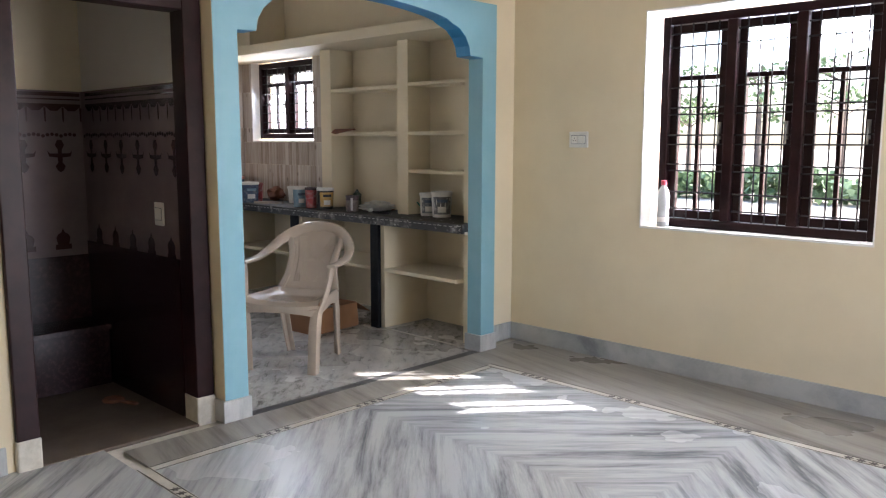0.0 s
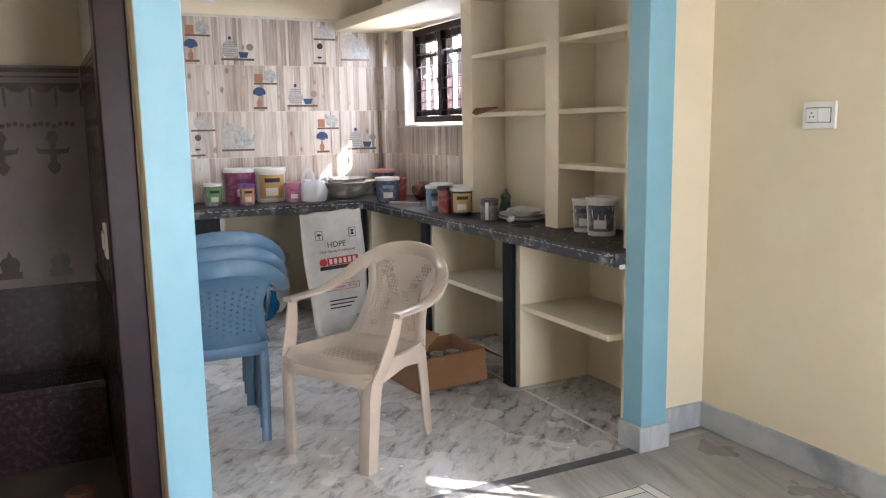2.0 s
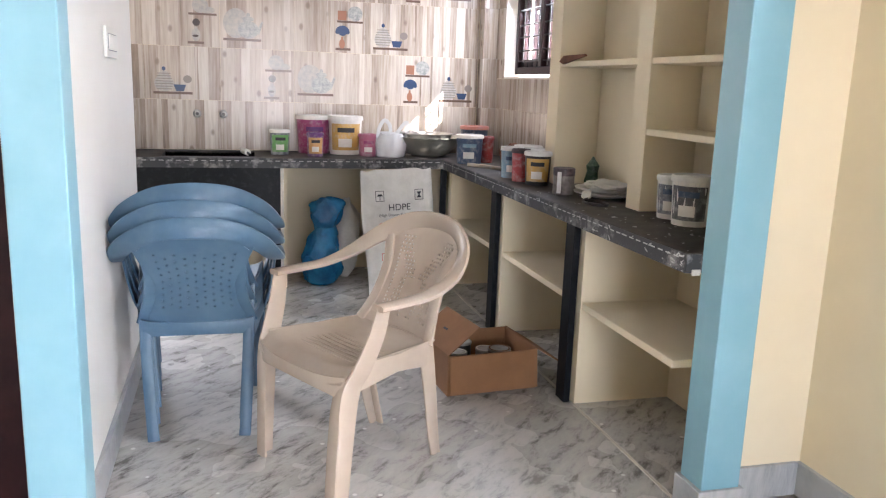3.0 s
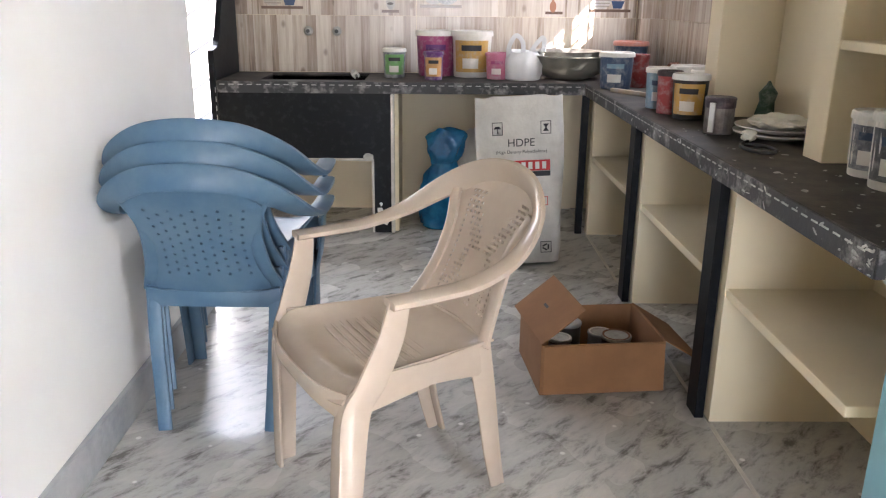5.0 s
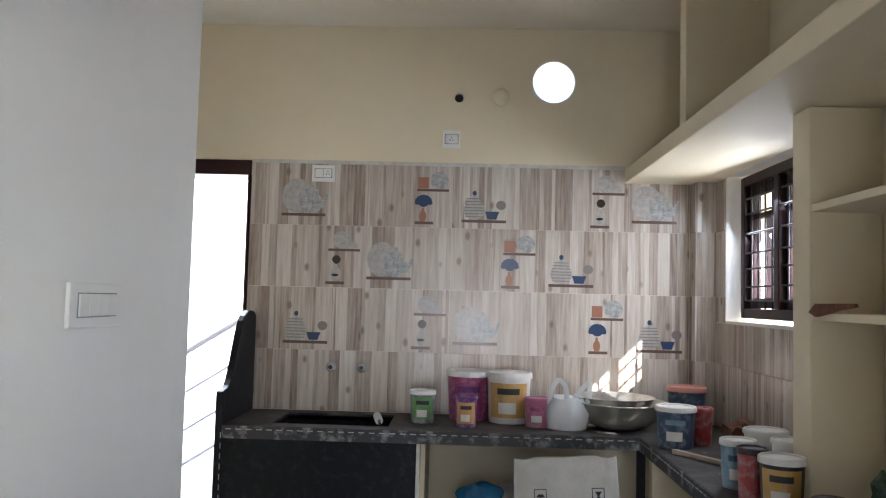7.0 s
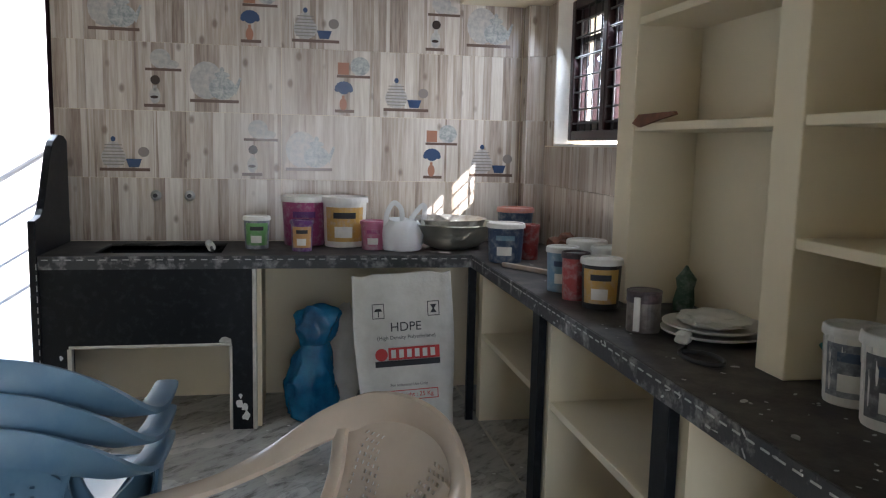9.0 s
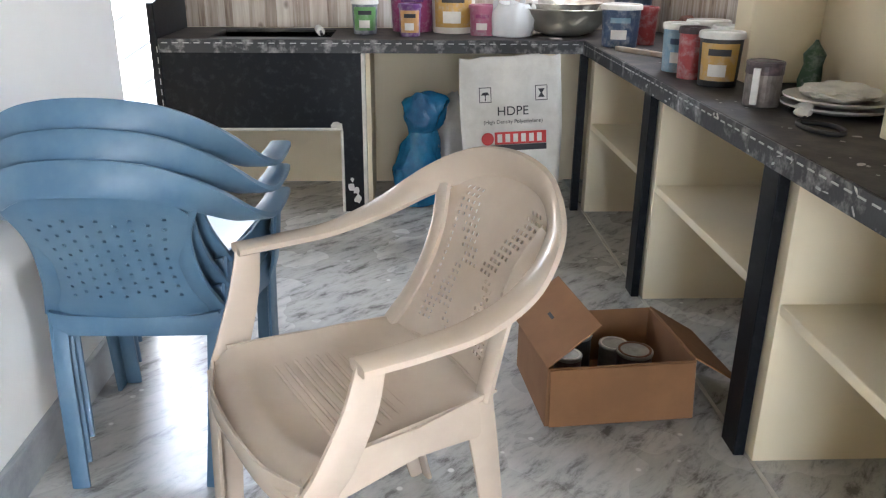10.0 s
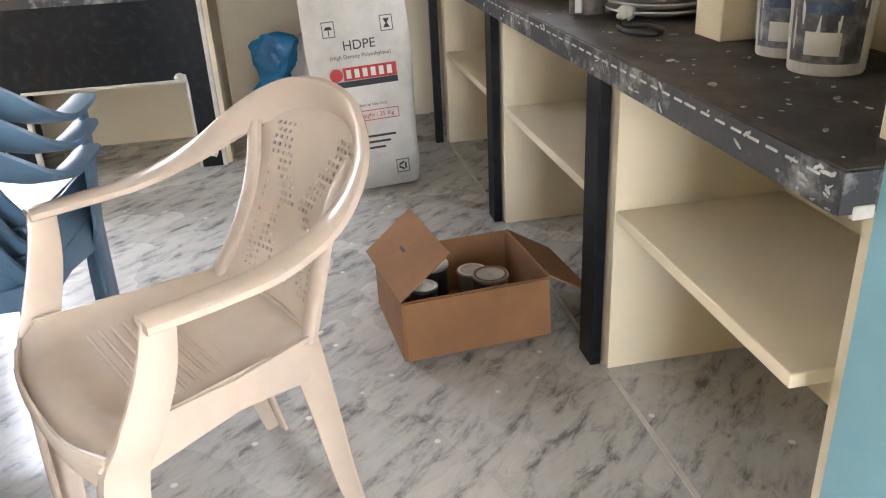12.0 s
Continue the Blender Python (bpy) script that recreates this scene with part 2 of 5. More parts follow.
def wood_tile(name, axis):
    """Glazed wall tile printed with upright pale boards."""
    mt = material(name, (0.5, 0.42, 0.35), 0.24, spec=0.4)
    nt = mt.node_tree
    b = nt.nodes["Principled BSDF"]
    tc = nt.nodes.new("ShaderNodeTexCoord")
    oi = nt.nodes.new("ShaderNodeObjectInfo")
    sh = nt.nodes.new("ShaderNodeVectorMath")
    sh.operation = "MULTIPLY_ADD"
    sh.inputs[1].default_value = (7, 7, 0)
    cx = nt.nodes.new("ShaderNodeCombineXYZ")
    nt.links.new(oi.outputs["Random"], cx.inputs[0])
    nt.links.new(oi.outputs["Random"], cx.inputs[1])
    nt.links.new(cx.outputs[0], sh.inputs[0])
    nt.links.new(tc.outputs["Object"], sh.inputs[2])
    bands = nt.nodes.new("ShaderNodeMapping")
    bands.inputs["Scale"].default_value = (21, 21, 0.12)
    nt.links.new(sh.outputs[0], bands.inputs[0])
    n1 = shade(nt, "ShaderNodeTexVoronoi", Scale=1.0, Randomness=0.9)
    nt.links.new(bands.outputs[0], n1.inputs["Vector"])
    grain = nt.nodes.new("ShaderNodeMapping")
    grain.inputs["Scale"].default_value = (62, 62, 4.0)
    nt.links.new(sh.outputs[0], grain.inputs[0])
    n2 = shade(nt, "ShaderNodeTexNoise", Scale=1.0, Detail=5.0, Roughness=0.6)
    nt.links.new(grain.outputs[0], n2.inputs["Vector"])
    sp = nt.nodes.new("ShaderNodeSeparateColor")
    nt.links.new(n1.outputs["Color"], sp.inputs[0])
    ad = nt.nodes.new("ShaderNodeMath")
    ad.operation = "MULTIPLY_ADD"
    ad.inputs[1].default_value = 0.4
    nt.links.new(sp.outputs[0], ad.inputs[0])
    ml = nt.nodes.new("ShaderNodeMath")
    ml.operation = "MULTIPLY"
    ml.inputs[1].default_value = 0.68
    nt.links.new(n2.outputs["Fac"], ml.inputs[0])
    nt.links.new(ml.outputs[0], ad.inputs[2])
    r = nt.nodes.new("ShaderNodeValToRGB")
    e = r.color_ramp.elements
    e[0].position, e[0].color = 0.2, (0.18, 0.13, 0.1, 1)
    e[1].position, e[1].color = 0.8, (0.66, 0.61, 0.55, 1)
    k = e.new(0.46)
    k.color = (0.42, 0.35, 0.29, 1)
    nt.links.new(ad.outputs[0], r.inputs[0])
    # knots
    kn = nt.nodes.new("ShaderNodeMapping")
    kn.inputs["Scale"].default_value = (9, 9, 5.5)
    nt.links.new(sh.outputs[0], kn.inputs[0])
    vo = shade(nt, "ShaderNodeTexVoronoi", Scale=1.0, Randomness=1.0)
    nt.links.new(kn.outputs[0], vo.inputs["Vector"])
    kr = nt.nodes.new("ShaderNodeValToRGB")
    kr.color_ramp.elements[0].position, kr.color_ramp.elements[0].color = 0.08, (0.75, 0.75, 0.75, 1)
    kr.color_ramp.elements[1].position, kr.color_ramp.elements[1].color = 0.17, (0, 0, 0, 1)
    nt.links.new(vo.outputs["Distance"], kr.inputs[0])
    mx = nt.nodes.new("ShaderNodeMixRGB")
    mx.inputs[2].default_value = (0.2, 0.15, 0.12, 1)
    nt.links.new(kr.outputs[0], mx.inputs[0])
    nt.links.new(r.outputs[0], mx.inputs[1])
    nt.links.new(mx.outputs[0], b.inputs["Base Color"])
    return mt


CREAM = material("cream_wall_paint", (0.78, 0.685, 0.5), 0.62, second=(0.735, 0.64, 0.462), scale=1.3, bump=0.12, bump_scale=45)
PALE = material("off_white_wall_paint", (0.84, 0.82, 0.78), 0.5, second=(0.81, 0.79, 0.75), scale=1.5, bump=0.12, bump_scale=40)
CEIL = material("ceiling_paint", (0.78, 0.73, 0.62), 0.7, second=(0.74, 0.68, 0.55), scale=2, bump=0.1)
WHITE = material("white_paint", (0.8, 0.79, 0.76), 0.5, second=(0.72, 0.71, 0.68), scale=7, bump=0.15, bump_scale=40)
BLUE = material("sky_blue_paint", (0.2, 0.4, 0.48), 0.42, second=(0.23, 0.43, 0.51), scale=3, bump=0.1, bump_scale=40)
BLUE_DEEP = material("deep_blue", (0.03, 0.2, 0.42), 0.4, second=(0.04, 0.24, 0.46), scale=5, bump=0.1)
MAROON = material("dark_maroon_enamel", (0.016, 0.006, 0.007), 0.34, second=(0.027, 0.01, 0.011), spec=0.22, scale=6, bump=0.08, bump_scale=50)
IRON = material("dark_iron", (0.02, 0.018, 0.02), 0.4, metal=0.3, second=(0.04, 0.035, 0.035), scale=20)
GRANITE = material("black_granite", (0.007, 0.008, 0.010), 0.34, second=(0.022, 0.023, 0.026), scale=26, mix=0.64, bump=0.05, rough2=0.5, spec=0.18)
GRANITE_TOP = material("dusty_black_granite", (0.022, 0.02, 0.02), 0.42, second=(0.1, 0.088, 0.078), scale=8, mix=0.53, bump=0.15, rough2=0.65, spec=0.35)
RAW_EDGE = material("unpolished_granite_edge", (0.035, 0.036, 0.038), 0.55, second=(0.42, 0.41, 0.4), scale=13, mix=0.63, bump=0.3, bump_scale=60)
CHALK = material("white_stripe", (0.55, 0.55, 0.53), 0.7, second=(0.3, 0.3, 0.29), scale=30)
MORTAR = material("white_cement", (0.62, 0.6, 0.54), 0.8, second=(0.5, 0.48, 0.42), scale=18, bump=0.4, bump_scale=40)
KITCHEN_FLOOR = marble_kitchen()
HALL_FLOOR = marble_veined("book_matched_marble", (0.14, 0.15, 0.16), (0.47, 0.48, 0.485), 45, (-1.12, 3.03), 0.2, 2.4)
HALL_EDGE = marble_veined("grey_marble_border", (0.14, 0.13, 0.112), (0.32, 0.305, 0.278), 12, None, 0.25, 2.0)
SKIRT = marble_veined("marble_skirting", (0.24, 0.255, 0.27), (0.47, 0.48, 0.48), 10, None, 0.3, 2.0)
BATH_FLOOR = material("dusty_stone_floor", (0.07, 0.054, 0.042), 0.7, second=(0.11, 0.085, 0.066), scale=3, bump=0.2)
THRESHOLD = material("dark_stone_strip", (0.05, 0.05, 0.055), 0.35, second=(0.09, 0.09, 0.09), scale=10)
STRIP = material("cream_stone_strip", (0.55, 0.52, 0.45), 0.3, second=(0.45, 0.43, 0.38), scale=8)
INLAY = material("dark_inlay", (0.05, 0.04, 0.04), 0.35)
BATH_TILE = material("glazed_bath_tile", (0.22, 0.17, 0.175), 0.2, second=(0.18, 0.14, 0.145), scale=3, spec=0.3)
BATH_DARK = material("dark_maroon_tile", (0.022, 0.009, 0.012), 0.25, second=(0.06, 0.03, 0.034), scale=40, mix=0.6)
BATH_PRINT = material("brown_tile_print", (0.05, 0.022, 0.022), 0.2)
TILE_Y = wood_tile("wood_look_tile", 1)
PLASTIC_W = material("white_switch_plastic", (0.8, 0.79, 0.75), 0.3)
PLASTIC_D = material("black_plastic", (0.02, 0.02, 0.02), 0.4)
BEIGE = material("beige_moulded_plastic", (0.48, 0.395, 0.318), 0.13, second=(0.44, 0.36, 0.288), scale=5, bump=0.03, bump_scale=90, rough2=0.3)
CHAIR_BLUE = material("blue_moulded_plastic", (0.058, 0.12, 0.195), 0.3, second=(0.085, 0.15, 0.215), scale=6, bump=0.03, bump_scale=90, rough2=0.5)
CARD = material("brown_cardboard", (0.25, 0.122, 0.052), 0.85, second=(0.215, 0.103, 0.044), scale=6, bump=0.1, bump_scale=120)
SACK = material("woven_white_sack", (0.68, 0.66, 0.62), 0.55, second=(0.58, 0.56, 0.52), scale=9, bump=0.35, bump_scale=70)
INK = material("black_print", (0.03, 0.03, 0.035), 0.6)
RED = material("red_print", (0.5, 0.03, 0.03), 0.5)
BLUE_BAG = material("blue_polythene", (0.006, 0.08, 0.2), 0.2, second=(0.012, 0.15, 0.3), scale=9, bump=0.4, bump_scale=25)
CLEAR = material("clear_polythene", (0.88, 0.9, 0.92), 0.15, trans=0.45, ior=1.1, bump=0.3, bump_scale=30)
STEEL = material("dull_steel", (0.45, 0.45, 0.44), 0.35, metal=0.9, second=(0.3, 0.29, 0.27), scale=14, rough2=0.55)
GREENISH = material("aluminium_bowl", (0.36, 0.37, 0.32), 0.35, metal=0.7, second=(0.45, 0.44, 0.38), scale=10)
RUST = material("brown_rust", (0.22, 0.09, 0.045), 0.8, second=(0.12, 0.05, 0.03), scale=20, bump=0.3)
LID = material("white_tub_plastic", (0.74, 0.72, 0.68), 0.4, second=(0.62, 0.6, 0.56), scale=12)
GLASS = material("window_glass", (0.9, 0.94, 0.95), 0.03, trans=1.0, ior=1.02)
BOTTLE = material("clear_bottle_plastic", (0.9, 0.93, 0.95), 0.2, trans=0.6, ior=1.2)
SAND = material("dry_ground", (0.5, 0.44, 0.36), 0.9, second=(0.42, 0.36, 0.28), scale=0.3, bump=0.2)
LEAF = material("foliage", (0.09, 0.14, 0.06), 0.6, second=(0.13, 0.19, 0.08), scale=2)
BARK = material("bark", (0.12, 0.09, 0.07), 0.9, second=(0.08, 0.06, 0.05), scale=4)
RAIL = material("steel_railing", (0.22, 0.22, 0.23), 0.35, metal=0.6)
OUT_WALL = material("white_outer_wall", (0.8, 0.8, 0.78), 0.7, second=(0.75, 0.75, 0.73), scale=2, bump=0.1)
TEAL = material("teal_plastic", (0.01, 0.18, 0.14), 0.35)
PAINT_DRIP = material("dried_white_paint", (0.72, 0.71, 0.69), 0.55, second=(0.6, 0.59, 0.57), scale=14, bump=0.2)
GREY_LABEL = material("grey_tub_label", (0.13, 0.14, 0.17), 0.5, second=(0.35, 0.36, 0.38), scale=30, mix=0.55)
BRUSH_WHITE = material("white_cloth", (0.7, 0.69, 0.64), 0.9, second=(0.62, 0.61, 0.56), scale=12, bump=0.5, bump_scale=30)


def paint(name, c, rough=0.4):
    return material(name, c, rough, second=tuple(0.4 * q + 0.26 for q in c), scale=26, mix=0.6)


# ---- structure ----
H = 3.05


def wall(name, axis, lo, hi, u0, u1, z0, z1, holes, mat, label, rounds=()):
    """A wall across axis between lo and hi, with rectangular holes (u0, u1, z0, z1) and round ones (u, z, r)."""
    allh = list(holes) + [(u - r * 1.15, u + r * 1.15, z - r * 1.15, z + r * 1.15) for u, z, r in rounds]
    us = sorted({u0, u1, *[h[0] for h in allh], *[h[1] for h in allh]})
    zs = sorted({z0, z1, *[h[2] for h in allh], *[h[3] for h in allh]})
    us, zs = [u for u in us if u0 <= u <= u1], [z for z in zs if z0 <= z <= z1]
    bm = bmesh.new()

    def at(d, u, z):
        return (d, u, z) if axis == "x" else (u, d, z)

    def solid(i, j):
        if not (0 <= i < len(us) - 1 and 0 <= j < len(zs) - 1):
            return False
        u, z = (us[i] + us[i + 1]) / 2, (zs[j] + zs[j + 1]) / 2
        return not any(h[0] < u < h[1] and h[2] < z < h[3] for h in allh)

    def quad(*c):
        bm.faces.new([bm.verts.new(p) for p in c])
    for i in range(len(us) - 1):
        for j in range(len(zs) - 1):
            if not solid(i, j):
                continue
            a, b, c, d = us[i], us[i + 1], zs[j], zs[j + 1]
            for p in (lo, hi):
                quad(at(p, a, c), at(p, b, c), at(p, b, d), at(p, a, d))
            for ni, nj, e in ((i - 1, j, ((a, c), (a, d))), (i + 1, j, ((b, c), (b, d))), (i, j - 1, ((a, c), (b, c))), (i, j + 1, ((a, d), (b, d)))):
                if not solid(ni, nj):
                    quad(at(lo, *e[0]), at(hi, *e[0]), at(hi, *e[1]), at(lo, *e[1]))
    for u, z, r in rounds:
        n = 32
        for k in range(n):
            a0, a1 = 2 * math.pi * k / n + math.pi / 4, 2 * math.pi * (k + 1) / n + math.pi / 4
            c0, s0, c1, s1 = math.cos(a0), math.sin(a0), math.cos(a1), math.sin(a1)
            f0, f1 = r * 1.15 / max(abs(c0), abs(s0)), r * 1.15 / max(abs(c1), abs(s1))
            for p in (lo, hi):
                quad(at(p, u + r * c0, z + r * s0), at(p, u + r * c1, z + r * s1), at(p, u + f1 * c1, z + f1 * s1), at(p, u + f0 * c0, z + f0 * s0))
            quad(at(lo, u + r * c0, z + r * s0), at(hi, u + r * c0, z + r * s0), at(hi, u + r * c1, z + r * s1), at(lo, u + r * c1, z + r * s1))
    bmesh.ops.remove_doubles(bm, verts=bm.verts, dist=1e-5)
    return tagged(part(name, bm, mat), label, "wall", kind="structure")


def setting(name, bm, mat, label, category, **kw):
    return tagged(part(name, bm, mat, **kw), label, category, kind="structure")


WY = 4.78    # inner face of the window wall
EX = -6.808  # inner face of the kitchen's end wall
AX = -3.21   # hall face of the wall with the arch
HW = (-2.184, -0.841, 0.883, 2.199)
KW = (-6.535, -5.53, 1.41, 2.185)
wall("wall_north", "y", WY, 5.01, -7.05, 2.5, 0, H, [HW, KW], CREAM, "cream painted wall with two barred windows")
wall("wall_west", "x", -7.04, EX, 1.0, WY, 0, H, [(1.35, 2.185, 0.0, 2.26)], CREAM, "cream painted kitchen end wall with round vent hole",
     rounds=[(3.892, 2.742, 0.125), (3.356, 2.643, 0.026)])
wall("wall_arch", "x", -3.33, AX, -1.6, WY, 0, H, [(1.44, 2.375, 0.0, 2.12), (2.43, 4.40, 0.0, 2.26)], CREAM, "cream painted wall with a doorway and an arch")
wall("wall_kitchen_side", "y", 2.31, 2.46, -5.08, -3.33, 0, H, [], PALE, "off-white painted kitchen side wall")
wall("wall_bath_back", "x", -4.6, -4.48, 0.6, 2.31, 0, H, [(1.25, 1.87, 1.49, 2.1)], CREAM, "bathroom back wall")
wall("wall_bath_south", "y", 0.5, 0.6, -4.6, -3.33, 0, H, [], CREAM, "bathroom side wall")
wall("wall_passage_south", "y", 0.9, 1.0, -7.04, -4.6, 0, H, [], PALE, "plain passage wall")
wall("wall_hall_south", "y", -1.72, -1.6, -3.33, 2.5, 0, H, [], CREAM, "cream painted hall wall")
# the doorway here is assumed, cut only to hold the fill lamp
wall("wall_hall_east", "x", 2.4, 2.52, -1.6, WY, 0, H, [(2.85, 4.15, 0, 2.15)], CREAM, "cream painted hall wall with an added, unseen doorway for fill light")
setting("ceiling", box(-7.04, 2.52, -1.72, 5.01, H, H + 0.12), CEIL, "pale painted plaster ceiling", "ceiling")
setting("floor_base", box(-7.04, 2.52, -1.72, 5.01, -0.2, -0.012), MORTAR, "cement bed under the marble floor", "floor")

# arch band, proud of the wall
def arch_outline():
    out = [(4.462, 0.0), (4.462, 2.30), (2.385, 2.30), (2.385, 0.0), (2.522, 0.0), (2.522, 1.95), (2.63, 1.955)]
    curve = [(0.0, 0.0), (0.012, 0.06), (0.045, 0.115), (0.10, 0.16), (0.17, 0.185), (0.215, 0.207)]
    left = [(2.63 + u, 1.955 + v) for u, v in curve[1:]]
    right = [(4.205 - u, 1.955 + v) for u, v in curve[1:]]
    n = 14
    top = []
    for k in range(1, n):
        a = k / n
        y = left[-1][0] + (right[-1][0] - left[-1][0]) * a
        top.append((y, 2.162 + 0.055 * math.sin(math.pi * a) ** 0.8))
    return out + left + top + right[::-1] + [(4.205, 1.955), (4.325, 1.95), (4.325, 0.0)]


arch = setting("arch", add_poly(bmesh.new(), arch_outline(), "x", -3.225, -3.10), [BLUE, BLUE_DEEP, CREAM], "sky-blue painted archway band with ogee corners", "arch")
# undersides and ogee curves in the deeper blue, the outer left side in cream
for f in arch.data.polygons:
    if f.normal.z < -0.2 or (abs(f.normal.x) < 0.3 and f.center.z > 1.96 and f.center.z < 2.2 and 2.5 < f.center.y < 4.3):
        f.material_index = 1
    elif f.normal.y < -0.9 and f.center.y < 2.4:
        f.material_index = 2
soft(arch, 0.004)


def plinth(y0, y1):
    return soft(setting("trim", box(-3.235, -3.088, y0, y1, 0.0, 0.112), SKIRT, "grey marble plinth at the arch foot", "plinth"), 0.003)


plinth(2.37, 2.533)
plinth(4.309, 4.475)


def skirting(x0, x1, y0, y1, z1=0.12):
    return soft(setting("baseboard", box(x0, x1, y0, y1, 0.0, z1), SKIRT, "grey veined marble skirting", "baseboard"), 0.003)


skirting(-3.21, 2.4, WY - 0.016, WY + 0.005)
skirting(AX - 0.005, AX + 0.014, 4.475, WY - 0.016)
skirting(AX - 0.005, AX + 0.014, -1.6, 1.40)
skirting(-5.08, -3.236, 2.455, 2.478)

# floors
setting("floor_hall_field", box(-2.79, 2.4, 1.86, 4.09, -0.02, 0.0), HALL_FLOOR, "book-matched grey veined marble floor", "floor")
setting("floor_hall_border", box(-3.13, 2.4, 4.15, WY, -0.02, 0.0), HALL_EDGE, "brownish grey marble floor border", "floor")
setting("floor_hall_edge", box(-3.1, -2.85, 1.86, 4.15, -0.02, 0.0), HALL_EDGE, "grey marble floor border by the arch", "floor")
setting("floor_hall_south", box(-3.3, 2.4, -1.6, 1.80, -0.02, 0.0), HALL_FLOOR, "grey veined marble floor", "floor")
setting("floor_kitchen", box(EX, -3.16, 2.43, 4.32, -0.02, 0.0), KITCHEN_FLOOR, "stained grey and white marble kitchen floor with paint drops", "floor")
setting("floor_passage", box(EX - 0.25, -5.08, 1.0, 2.43, -0.02, 0.0), KITCHEN_FLOOR, "grey marble passage floor", "floor")
setting("floor_bay", box(EX, -3.225, 4.332, WY, -0.02, 0.006), KITCHEN_FLOOR, "brownish marble slab under the counter bays", "floor")
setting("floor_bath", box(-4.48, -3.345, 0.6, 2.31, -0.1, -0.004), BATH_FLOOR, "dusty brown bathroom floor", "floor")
soft(setting("door_sill", box(-3.345, -3.18, 1.44, 2.375, -0.05, 0.004), BATH_FLOOR, "rough brown cement door sill", "sill"), 0.006)
setting("threshold_strip", box(-3.16, -3.10, 2.533, 4.31, -0.02, 0.001), THRESHOLD, "dark stone threshold strip under the arch", "threshold")
setting("bay_line", box(EX, -3.225, 4.32, 4.332, -0.02, 0.004), STRIP, "pale stone line along the counter bays", "trim")


def mosaic(x0, x1, y0, y1):
    s = setting("mosaic_strip", box(x0, x1, y0, y1, -0.02, 0.0005), STRIP, "pale stone floor strip with dark flower inlay", "trim")
    along = x1 - x0 > y1 - y0
    w = (y1 - y0) if along else (x1 - x0)
    bm = bmesh.new()
    for o in (0.07, 0.88):
        if along:
            add_box(bm, x0, x1, y0 + w * o, y0 + w * (o + 0.06), 0, 0.0018)
        else:
            add_box(bm, x0 + w * o, x0 + w * (o + 0.06), y0, y1, 0, 0.0018)
    part("line_inlay", bm, INLAY, s)
    n = int(max(x1 - x0, y1 - y0) / 0.62)
    shared = None
    for i in range(n):
        for k in range(4):
            d = (i + 0.6) * 0.62 + (k - 1.5) * 0.052
            c = (x0 + d, (y0 + y1) / 2) if along else ((x0 + x1) / 2, y1 - d)
            if shared is None:
                b2 = bmesh.new()
                pts = []
                for q in range(12):
                    r = 0.021 if q % 2 == 0 else 0.009
                    pts.append((r * math.cos(q * math.pi / 6), r * math.sin(q * math.pi / 6)))
                add_poly(b2, pts, "z", 0, 0.0022)
                shared = part("flower_inlay", b2, INLAY, s)
                o = shared
            else:
                o = new("flower_inlay", shared.data)
                o.parent = s
            o.location = (*c, 0)


mosaic(-2.85, 2.4, 4.09, 4.15)
mosaic(-2.85, -2.79, 1.86, 4.09)
mosaic(-2.85, 2.4, 1.80, 1.86)

# ---- doors and windows ----


def reveal(name, x0, x1, z0, z1, y0, y1):
    bm = bmesh.new()
    t = 0.006
    add_box(bm, x0 - 0.001, x0 + t, y0, y1, z0, z1)
    add_box(bm, x1 - t, x1 + 0.001, y0, y1, z0, z1)
    add_box(bm, x0 + t, x1 - t, y0, y1, z1 - t, z1 + 0.001)
    add_box(bm, x0 + t, x1 - t, y0, y1, z0 - 0.001, z0 + t * 2)
    return setting(name, bm, WHITE, "white painted window reveal", "trim")


reveal("window_reveal_1", *HW, WY - 0.004, 4.90)
reveal("window_reveal_2", *KW, WY - 0.004, 4.86)


